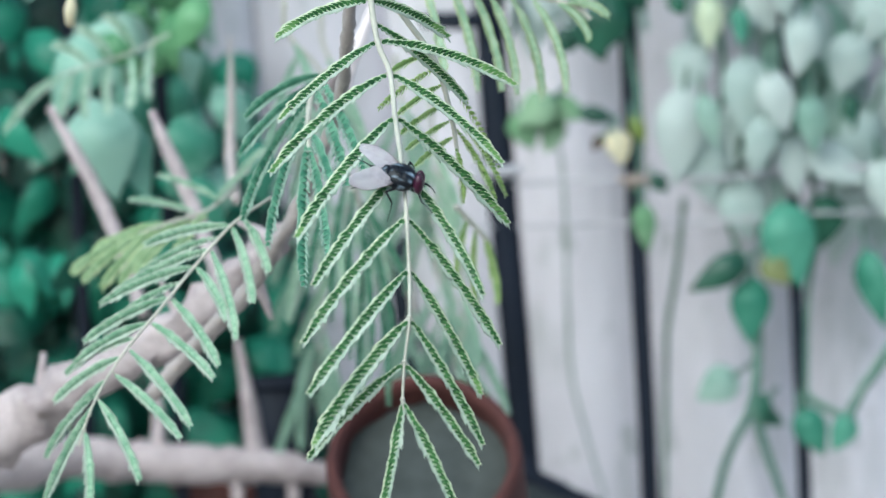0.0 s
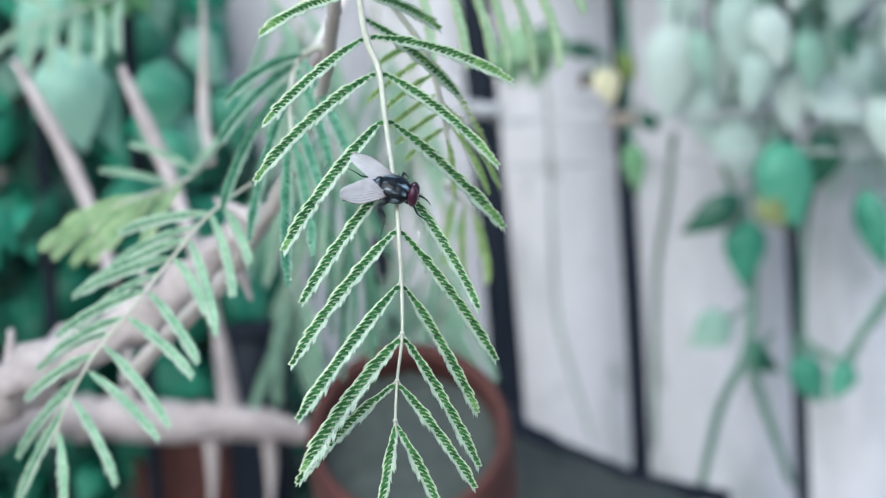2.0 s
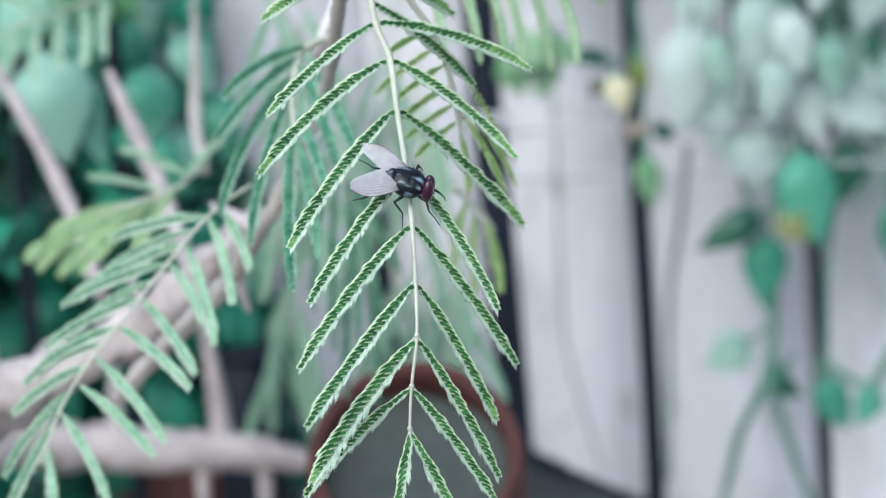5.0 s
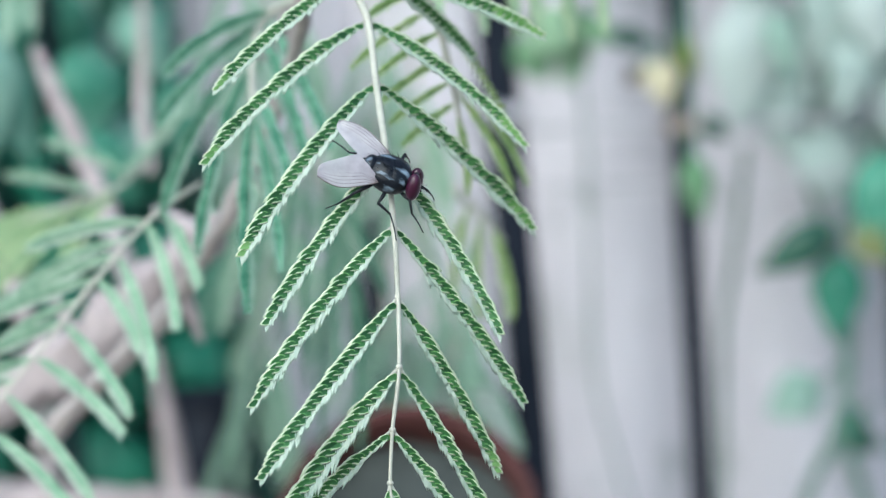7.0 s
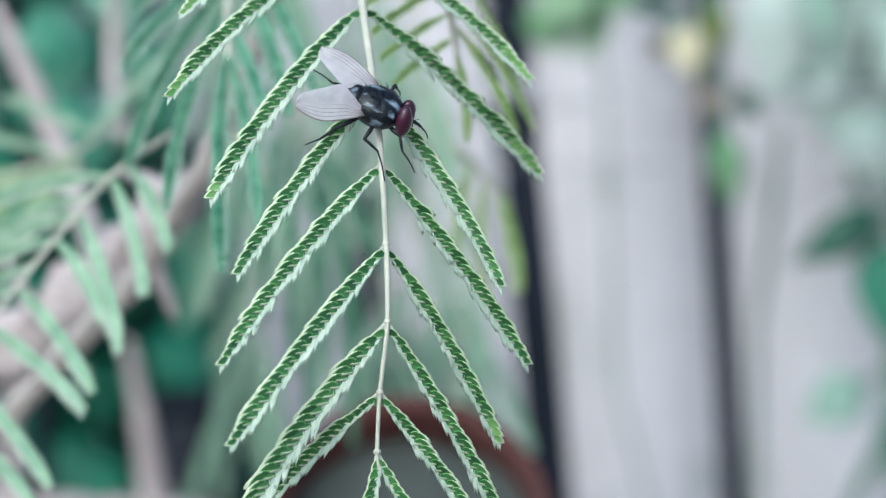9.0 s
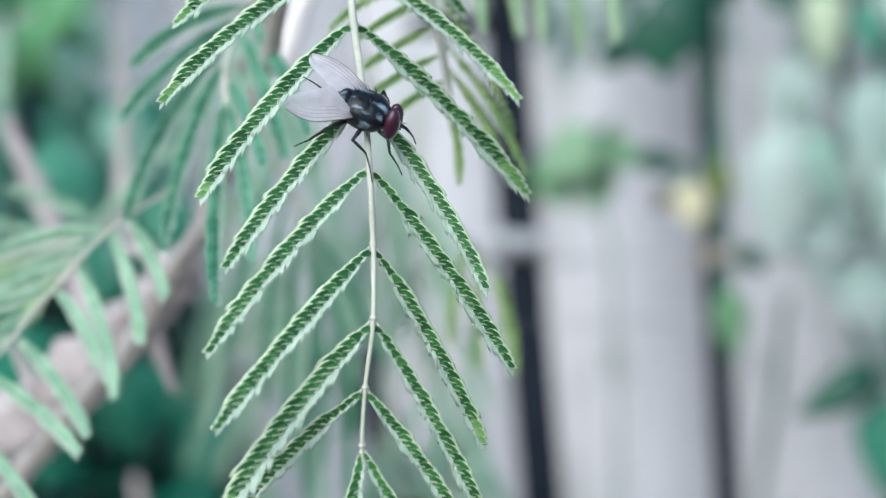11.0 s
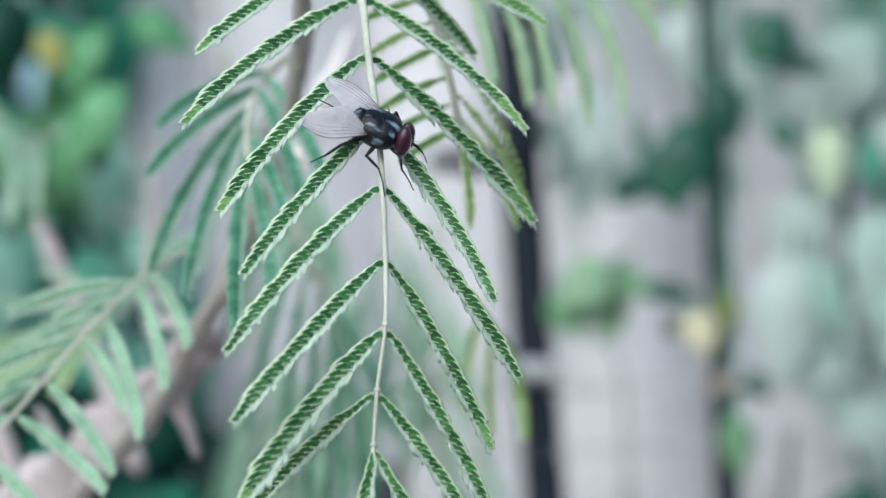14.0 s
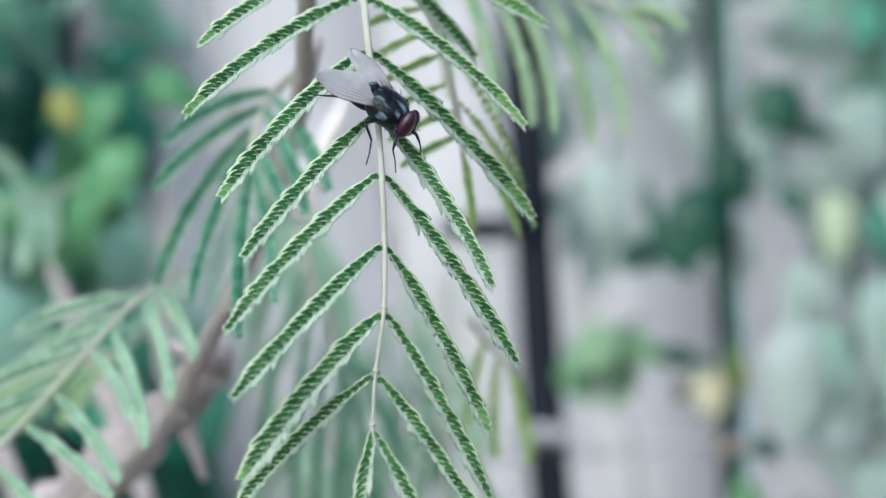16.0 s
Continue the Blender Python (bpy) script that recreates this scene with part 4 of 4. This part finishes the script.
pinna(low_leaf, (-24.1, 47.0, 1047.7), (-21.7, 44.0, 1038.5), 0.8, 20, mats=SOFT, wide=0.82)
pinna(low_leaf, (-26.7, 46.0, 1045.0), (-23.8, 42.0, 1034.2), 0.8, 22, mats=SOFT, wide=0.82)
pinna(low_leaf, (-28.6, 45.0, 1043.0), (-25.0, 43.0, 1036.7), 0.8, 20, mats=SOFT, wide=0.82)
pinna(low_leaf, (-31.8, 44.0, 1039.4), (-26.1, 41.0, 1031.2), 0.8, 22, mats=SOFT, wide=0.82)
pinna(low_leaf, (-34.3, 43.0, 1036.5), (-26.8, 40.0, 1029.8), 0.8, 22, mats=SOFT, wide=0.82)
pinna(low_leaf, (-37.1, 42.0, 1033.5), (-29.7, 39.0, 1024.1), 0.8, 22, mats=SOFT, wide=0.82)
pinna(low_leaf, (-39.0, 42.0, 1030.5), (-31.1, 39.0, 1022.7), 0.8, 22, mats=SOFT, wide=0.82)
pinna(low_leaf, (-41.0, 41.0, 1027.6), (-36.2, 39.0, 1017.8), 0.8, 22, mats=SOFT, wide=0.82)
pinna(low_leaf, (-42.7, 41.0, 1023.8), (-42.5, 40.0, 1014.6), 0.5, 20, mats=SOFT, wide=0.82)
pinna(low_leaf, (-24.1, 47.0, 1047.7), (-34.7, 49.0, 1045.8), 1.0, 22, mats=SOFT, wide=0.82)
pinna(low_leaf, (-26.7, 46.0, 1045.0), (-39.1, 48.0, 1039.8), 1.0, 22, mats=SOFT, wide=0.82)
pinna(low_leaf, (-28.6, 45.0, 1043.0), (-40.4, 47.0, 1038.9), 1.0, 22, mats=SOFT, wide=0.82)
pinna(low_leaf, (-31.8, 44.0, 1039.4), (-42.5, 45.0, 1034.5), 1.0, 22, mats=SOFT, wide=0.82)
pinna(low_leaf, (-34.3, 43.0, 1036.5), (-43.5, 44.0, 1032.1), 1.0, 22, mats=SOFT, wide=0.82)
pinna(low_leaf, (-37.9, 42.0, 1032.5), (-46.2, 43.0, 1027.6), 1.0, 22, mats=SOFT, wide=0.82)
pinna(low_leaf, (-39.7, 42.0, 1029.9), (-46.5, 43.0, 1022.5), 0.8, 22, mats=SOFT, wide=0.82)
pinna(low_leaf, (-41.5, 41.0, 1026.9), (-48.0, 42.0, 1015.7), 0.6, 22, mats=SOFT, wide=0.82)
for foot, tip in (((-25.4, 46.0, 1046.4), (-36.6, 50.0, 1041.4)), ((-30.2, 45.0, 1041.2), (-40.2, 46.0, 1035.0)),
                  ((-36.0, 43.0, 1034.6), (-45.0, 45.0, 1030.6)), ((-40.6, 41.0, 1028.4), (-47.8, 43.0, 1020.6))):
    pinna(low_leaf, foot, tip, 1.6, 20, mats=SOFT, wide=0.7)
high_leaf = compound_leaf("feathery_leaf", "light green feathery leaf on the thorny branch",
    [(-25.8, 84.0, 1050.8), (-29.4, 82.0, 1048.2), (-34.3, 80.0, 1046.8), (-38.3, 80.0, 1045.5), (-41.5, 80.0, 1043.9)], [0.24, 0.2, 0.15])
pinna(high_leaf, (-29.4, 82.0, 1048.2), (-34.4, 78.0, 1041.5), 0.8, 18, mats=LIME, wide=0.85)
pinna(high_leaf, (-31.5, 81.0, 1047.5), (-38.7, 78.0, 1041.0), 0.8, 18, mats=LIME, wide=0.85)
pinna(high_leaf, (-33.6, 80.0, 1046.9), (-40.7, 78.0, 1039.7), 0.8, 18, mats=LIME, wide=0.85)
pinna(high_leaf, (-35.4, 80.0, 1046.5), (-42.9, 78.0, 1039.4), 0.8, 18, mats=LIME, wide=0.85)
pinna(high_leaf, (-37.2, 80.0, 1045.8), (-45.1, 78.0, 1040.4), 0.8, 18, mats=LIME, wide=0.85)
pinna(high_leaf, (-39.0, 80.0, 1045.3), (-46.5, 78.0, 1041.4), 0.8, 18, mats=LIME, wide=0.85)
pinna(high_leaf, (-30.8, 81.0, 1047.8), (-39.3, 82.0, 1049.9), 0.8, 18, mats=SOFT, wide=0.55)
pinna(high_leaf, (-27.9, 82.0, 1049.2), (-35.7, 84.0, 1052.7), 0.8, 18, mats=SOFT, wide=0.55)
pinna(high_leaf, (-34.3, 80.0, 1046.8), (-43.7, 80.0, 1044.0), 0.8, 18, mats=LIME, wide=0.85)
pinna(high_leaf, (-26.9, 83.0, 1050.1), (-22.0, 84.0, 1055.6), 0.8, 18, mats=SOFT, wide=0.55)
pinna(high_leaf, (-28.6, 82.0, 1048.9), (-24.3, 84.0, 1052.9), 0.8, 18, mats=SOFT, wide=0.55)
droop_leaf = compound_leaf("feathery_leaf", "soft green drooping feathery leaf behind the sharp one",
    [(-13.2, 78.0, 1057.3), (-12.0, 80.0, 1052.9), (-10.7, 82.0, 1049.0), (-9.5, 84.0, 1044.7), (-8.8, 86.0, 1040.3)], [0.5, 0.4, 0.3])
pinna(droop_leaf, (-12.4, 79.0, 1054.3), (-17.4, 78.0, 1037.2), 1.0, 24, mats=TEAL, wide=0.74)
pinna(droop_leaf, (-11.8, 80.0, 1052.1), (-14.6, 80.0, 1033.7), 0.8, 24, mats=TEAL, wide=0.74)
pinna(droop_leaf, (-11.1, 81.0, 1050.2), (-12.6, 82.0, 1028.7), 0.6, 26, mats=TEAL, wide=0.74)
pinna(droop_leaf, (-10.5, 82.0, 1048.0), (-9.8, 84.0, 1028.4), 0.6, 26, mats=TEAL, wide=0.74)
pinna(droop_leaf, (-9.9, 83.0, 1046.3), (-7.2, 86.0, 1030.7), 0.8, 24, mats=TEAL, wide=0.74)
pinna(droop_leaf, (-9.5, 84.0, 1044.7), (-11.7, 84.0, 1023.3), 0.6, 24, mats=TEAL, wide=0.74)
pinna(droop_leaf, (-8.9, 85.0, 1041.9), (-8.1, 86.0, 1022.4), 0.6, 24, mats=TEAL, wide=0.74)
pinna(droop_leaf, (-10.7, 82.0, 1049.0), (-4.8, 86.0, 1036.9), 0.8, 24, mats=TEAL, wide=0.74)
lime_leaf = compound_leaf("feathery_leaf", "light green hanging feathery leaf before the boards",
    [(2.2, 70.0, 1047.8), (4.0, 72.0, 1045.5), (5.4, 73.0, 1043.8), (6.4, 74.0, 1042.1)], [0.4, 0.3])
pinna(lime_leaf, (3.6, 71.0, 1046.1), (1.7, 70.0, 1038.0), 0.5, 18, mats=YOUNG, wide=0.6)
pinna(lime_leaf, (4.5, 72.0, 1044.9), (4.0, 72.0, 1035.6), 0.5, 18, mats=YOUNG, wide=0.6)
pinna(lime_leaf, (5.4, 73.0, 1043.8), (6.3, 74.0, 1038.5), 0.5, 16, mats=YOUNG, wide=0.6)
pinna(lime_leaf, (6.1, 74.0, 1042.4), (6.8, 74.0, 1035.3), 0.4, 16, mats=YOUNG, wide=0.6)
far_leaf = compound_leaf("feathery_leaf", "pale blurred feathery leaf in the shade of the hedge",
    [(-36.3, 120.0, 1069.5), (-40.6, 118.0, 1067.5), (-44.9, 116.0, 1066.3), (-49.4, 116.0, 1065.1), (-52.4, 116.0, 1063.7)], [0.2, 0.16, 0.12])
pinna(far_leaf, (-38.5, 119.0, 1068.5), (-39.0, 114.0, 1061.4), 0.8, 16, mats=SOFT, wide=0.74)
pinna(far_leaf, (-41.4, 118.0, 1067.2), (-41.3, 113.0, 1060.4), 0.8, 16, mats=SOFT, wide=0.74)
pinna(far_leaf, (-43.9, 117.0, 1066.6), (-44.2, 113.0, 1059.8), 0.8, 16, mats=SOFT, wide=0.74)
pinna(far_leaf, (-46.4, 116.0, 1066.0), (-47.2, 113.0, 1059.6), 0.8, 16, mats=SOFT, wide=0.74)
pinna(far_leaf, (-48.6, 116.0, 1065.2), (-50.1, 113.0, 1060.1), 0.8, 16, mats=SOFT, wide=0.74)
pinna(far_leaf, (-40.6, 118.0, 1067.5), (-44.1, 118.0, 1072.1), 0.8, 16, mats=SOFT, wide=0.74)
pinna(far_leaf, (-43.5, 117.0, 1066.7), (-47.7, 117.0, 1070.8), 0.8, 16, mats=SOFT, wide=0.74)
pinna(far_leaf, (-46.4, 116.0, 1065.9), (-50.7, 116.0, 1068.8), 0.8, 16, mats=SOFT, wide=0.74)
pinna(far_leaf, (-50.1, 116.0, 1064.7), (-55.2, 114.0, 1061.0), 0.8, 16, mats=SOFT, wide=0.74)
pinna(far_leaf, (-51.6, 116.0, 1064.1), (-57.6, 114.0, 1058.2), 0.8, 16, mats=SOFT, wide=0.74)

# ---- more feathery leaves, drooping before the boards ----
droopers = random.Random(12)
for i in range(11):
    x, y = droopers.uniform(-25, 1), droopers.uniform(96, 142)
    if -15 < x < -6 and i % 2:
        x += 8 if x > -10 else -8
    z = droopers.uniform(1030, 1062) if x > -14 else droopers.uniform(1030, 1070)
    end = Vector((x + droopers.uniform(-6, 6), y + 3, z - droopers.uniform(9, 14)))
    start = Vector((x, y, z))
    way = end - start
    bough = compound_leaf("feathery_leaf", "drooping feathery leaf before the boards, in a hazed pale green",
                          [start - Vector((0, -2, 4)) * -1, start, start + way * 0.5 + Vector((1, 0, 0)), end], [0.36, 0.24])
    for k in range(7):
        foot = start + way * (0.12 + 0.14 * k)
        side = -1 if k % 2 else 1
        tip = foot + Vector((side * droopers.uniform(2.0, 6.5), droopers.uniform(-1.5, 1.5), -droopers.uniform(9, 15)))
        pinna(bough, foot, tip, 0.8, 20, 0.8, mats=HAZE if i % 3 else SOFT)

# ---- the fly ----
fly = thing("fly", "black house fly with red eyes and clear wings on the leaf", "fly")
bm = bmesh.new()
ball(bm, (-0.25, 0, 0.93), (2.02, 1.72, 1.46), rings=24, sides=32)
for v in bm.verts:
    x, z = v.co.x / MM, v.co.z / MM - 0.95
    # broad shoulders, a shallow cross furrow and a flattened back
    v.co.y *= 1 + 0.06 * math.exp(-((x - 0.7) / 0.5) ** 2)
    if z > 0:
        v.co.z -= MM * (0.07 * math.exp(-((x + 0.05) / 0.14) ** 2) + 0.10 * z * z)
thorax = part("thorax", bm, FLY_GREY, fly, "black thorax with broken grey lengthwise stripes")
bm = bmesh.new()
ball(bm, (-2.02, 0, 1.40), (0.62, 0.88, 0.52), pose(0, 0, 0, 0, -8, 0), 12, 16)
part("scutellum", bm, FLY_GREY, fly)
bm = bmesh.new()
ball(bm, (-2.45, 0, 0.15), (1.75, 1.15, 0.75), pose(0, 0, 0, 0, -4, 0), 18, 22)
for v in bm.verts:
    ridge = (v.co.x / MM * 1.5) % 1.0
    v.co.z -= 0.05 * MM * math.exp(-((ridge - 0.5) / 0.12) ** 2)
part("abdomen", bm, FLY_BLACK, fly)
bm = bmesh.new()
ball(bm, (1.88, 0, 0.95), (0.42, 1.12, 1.08), rings=14, sides=18)
ball(bm, (1.62, 0, 0.90), (0.40, 0.62, 0.60), rings=10, sides=12)
ball(bm, (2.22, 0, 0.42), (0.26, 0.34, 0.46))
head = part("head", bm, FLY_BLACK, fly)
for side in (-1, 1):
    bm = bmesh.new()
    ball(bm, (1.98, side * 0.66, 1.00), (0.62, 0.68, 1.20), pose(0, 0, 0, side * 12, -6, side * -14), 22, 26)
    eye = part("eye", bm, FLY_EYE, head, "dark red compound eye")
    bm = bmesh.new()
    turn = pose(0, 0, 0, side * 12, -6, side * -14).to_3x3()
    ring = [Vector((1.98, side * 0.66, 1.00)) + turn @ Vector((0.625 * math.cos(a), side * 0.06, 1.21 * math.sin(a))) for a in [radians(k * 13 - 125) for k in range(12)]]
    tube(bm, ring, [0.03, 0.06, 0.03], 6)
    part("eye_rim", bm, FLY_PALE, eye, "silvery rim of the eye")
    bm = bmesh.new()
    tube(bm, [Vector((2.30, side * 0.15, 1.05)), Vector((2.55, side * 0.2, 0.85)), Vector((2.75, side * 0.24, 0.6))], [0.07, 0.09, 0.05], 6)
    tube(bm, [Vector((2.6, side * 0.22, 0.85)), Vector((2.88, side * 0.35, 1.0)), Vector((3.05, side * 0.5, 1.05))], [0.03, 0.012], 5)
    part("antenna", bm, FLY_BLACK, head)
head.matrix_basis = pose(0, 0, 0.95 * MM, -24, 0, 0) @ pose(0, 0, -0.95 * MM)
bm = bmesh.new()
rnd = random.Random(9)
for i in range(110):
    a, b = rnd.uniform(0, 2 * math.pi), rnd.uniform(0.1, 1.45)
    n = Vector((math.cos(a) * math.sin(b), math.sin(a) * math.sin(b), math.cos(b)))
    p = Vector((n.x * 1.98 - 0.25, n.y * 1.68, 0.95 + n.z * (1.36 - 0.14 * max(0, n.z))))
    tube(bm, [p, p + n * 0.22 + Vector((-0.12, 0, 0)), p + n * 0.40 + Vector((-0.36, 0, 0.02))], [0.020, 0.006], 4)
part("bristles", bm, FLY_BLACK, thorax)

# wings: broad at the root, laid back over the abdomen
for side in (-1, 1):
    foot = Vector((-0.85, side * 1.50, 1.55 if side > 0 else 1.35))
    tip = Vector((-5.6, 3.8, 1.25)) if side > 0 else Vector((-5.35, -3.9, 0.95))
    turn = frame_of(tip - foot, Vector((0.05, -0.38 if side < 0 else -0.25, 1)))
    span = (tip - foot).length
    m = Matrix.Translation(foot * MM) @ turn
    bm = bmesh.new()
    rows = []
    for i in range(19):
        t = (1 - math.cos(i / 18 * math.pi)) / 2
        bend = max(0.0, (t - 0.55) / 0.45) ** 2
        lead = 0.25 * math.sin(math.pi * t) - (0.95 if side < 0 else 0.65) * bend
        chord = (2.7 if side < 0 else 2.2) * min(1.0, 0.16 + 3.4 * t) * math.sqrt(max(0.0, 1 - max(0.0, (t - 0.30) / 0.70) ** 2.2))
        row = []
        for k in range(9):
            s = k / 8
            y = lead - chord * s
            sweep = 0.12 * span * (s - 0.2) * t * (1 - t)
            row.append(m @ (Vector((t * span + sweep, -side * y, 0.05 * math.sin(s * 9) * (0.4 + t) - 0.22 * t * t + 0.10 * s * (1 - t))) * MM))
        rows.append(row)
    low = [[bm.verts.new(v) for v in r] for r in rows]
    high = [[bm.verts.new(v + turn.to_3x3() @ Vector((0, 0, 0.015 * MM))) for v in r] for r in rows]
    for grid, flip in ((low, True), (high, False)):
        for r0, r1 in zip(grid, grid[1:]):
            for k in range(8):
                q = [r0[k], r1[k], r1[k + 1], r0[k + 1]]
                bm.faces.new(q[::-1] if flip else q)
    wing = part("wing", bm, FLY_WING, fly, "clear lilac-grey wing")
    for k, (t0, t1, r) in enumerate(((0, 1, 0.06), (0.0, 0.97, 0.035), (0.0, 0.95, 0.032), (0.0, 0.90, 0.03), (0.0, 0.78, 0.026), (0.0, 0.62, 0.022))):
        bm = bmesh.new()
        line = []
        for i in range(int(t0 * 18), int(t1 * 18) + 1):
            row = rows[i]
            s = min(7.99, k * 1.45 * (0.3 + 0.7 * i / 18))
            j = int(s)
            line.append((row[j] * (1 - s + j) + row[j + 1] * (s - j)) / MM)
        tube(bm, line, [r, r * 0.5], 5)
        part("vein", bm, FLY_VEIN, wing)


def leg(points, thick=1.0):
    """A leg whose first point is its hip."""
    hip = Vector(points[0])
    bm = bmesh.new()
    line = [Vector(p) - hip for p in points]
    tube(bm, [line[0], (line[0] + line[1]) / 2, line[1]], [0.16 * thick, 0.24 * thick, 0.15 * thick], 7)
    tube(bm, [line[1], (line[1] + line[2]) / 2, line[2]], [0.15 * thick, 0.15 * thick, 0.11 * thick], 7)
    tube(bm, smooth_line([line[2], line[2].lerp(line[3], 0.5) + Vector((0.05, 0, 0.08)), line[3]], 4), [0.1 * thick, 0.07 * thick, 0.06 * thick], 6)
    ball(bm, line[1], (0.17 * thick,) * 3, rings=6, sides=8)
    ob = part("leg", bm, FLY_BLACK, fly)
    ob.matrix_basis = Matrix.Translation(hip * MM)
    return ob
mid_right = leg([(0.06, -0.9, 0.3), (-0.20, -3.0, 0.6), (1.03, -2.92, -0.3), (2.38, -4.62, -1.2)], 0.8)
front_right = leg([(1.02, -0.8, 0.3), (2.17, -1.47, 0.5), (2.72, -2.07, -0.3), (4.21, -2.83, -1.2)], 0.8)
hind_right = leg([(-1.0, -0.8, 0.3), (-2.43, -2.91, 0.5), (-3.27, -3.87, -0.3), (-4.18, -4.28, -1.2)], 0.8)
leg([(-1.0, 0.8, 0.3), (-2.6, 1.2, 0.5), (-4.1, 1.36, -0.3), (-5.9, 2.5, -1.2)], 0.8)
leg([(0.1, 0.9, 0.3), (0.3, 2.6, 0.7), (0.6, 3.0, -0.2), (0.9, 3.4, -1.3)], 0.8)
leg([(1.1, 0.6, 0.3), (3.0, 0.3, 0.4), (3.41, 0.4, 0), (4.07, 0.61, -1.2)], 0.8)

# the lens is drawn from the branch behind to the fly as the clip begins
focus_mark = new("focus_mark")
cam.data.dof.use_dof = True
cam.data.dof.focus_object = focus_mark
cam.data.dof.aperture_fstop = 27.0


def fly_pose(ex, ey, ez, heading, roll=40.0):
    """The fly's pose from its eyes' place in millimetres; heading: degrees below level to the right, roll: lean of its back away from the camera."""
    c, s, p = math.cos(radians(heading)), math.sin(radians(heading)), radians(roll)
    ahead = Vector((c, 0, -s))
    up_side = Vector((s, 0, c))
    back_way = Vector((0, -1, 0)) * math.cos(p) + up_side * math.sin(p)
    m = Matrix((ahead, back_way.cross(ahead), back_way)).transposed().to_4x4()
    return Matrix.Translation(Vector((ex + 0.1, ey, ez + 0.05)) * MM) @ m @ Matrix.Translation(Vector((-2.1, 0, -1.15)) * MM)


def motions():
    walk(fly, [(0.0, fly_pose(1.7, 0.2, 1053.9, 17.5)), (1.5, fly_pose(1.9, 0.2, 1053.6, 17.5)), (4.2, fly_pose(1.95, 0.2, 1053.5, 17.5)),
               (6.3, fly_pose(1.95, 0.2, 1053.4, 24.0)), (8.0, fly_pose(2.0, 0.2, 1053.3, 25.0)), (13.9, fly_pose(2.0, 0.2, 1053.4, 25.0)), (14.5, fly_pose(2.0, 0.2, 1053.4, 26.5)), (14.75, fly_pose(2.05, 0.2, 1053.5, 31.0)),
               (15.1, fly_pose(2.15, 0.2, 1053.6, 33.0)), (15.4, fly_pose(2.25, 0.2, 1053.65, 36.5, 44)), (15.7, fly_pose(2.35, 0.2, 1053.7, 41.5, 48)), (16.0, fly_pose(2.35, 0.2, 1053.6, 42.0, 48))])
    walk(focus_mark, [(t, pose(0, y * MM, 1.052)) for t, y in ((0.0, 16), (0.5, 15), (1.0, 12), (1.6, 3), (2.2, -3), (8.0, -3), (10.4, 3), (16.0, 3))])
    rest = mid_right.matrix_basis.copy()
    # the middle leg reaches back early on, the front leg rubs, and both step forward in between
    walk(mid_right, [(0.0, rest @ pose(0, 0, 0, 0, 0, -38)), (4.2, rest @ pose(0, 0, 0, 0, 0, -36)), (6.3, rest), (14.4, rest),
                     (14.75, rest @ pose(0, 0, 0, 0, 0, -10)), (16.0, rest @ pose(0, 0, 0, 0, 0, -8))])
    rest = hind_right.matrix_basis.copy()
    walk(hind_right, [(0.0, rest @ pose(0, 0, 0, 0, 0, -34)), (4.2, rest @ pose(0, 0, 0, 0, 0, -34)), (6.3, rest), (15.1, rest),
                      (15.6, rest @ pose(0, 0, 0, 0, 0, -30)), (16.0, rest @ pose(0, 0, 0, 0, 0, -30))])
    rest = front_right.matrix_basis.copy()
    walk(front_right, [(t, rest @ pose(0, 0, 0, 0, 0, a)) for t, a in
                       ((0.0, 8), (0.6, -10), (0.9, 12), (1.2, 18), (1.5, 0), (1.8, 5), (2.1, 16), (2.4, 0), (3.0, 22), (3.6, 16), (4.2, 8), (6.3, 0), (15.2, 0), (15.6, -8), (16.0, -8))])


motions()
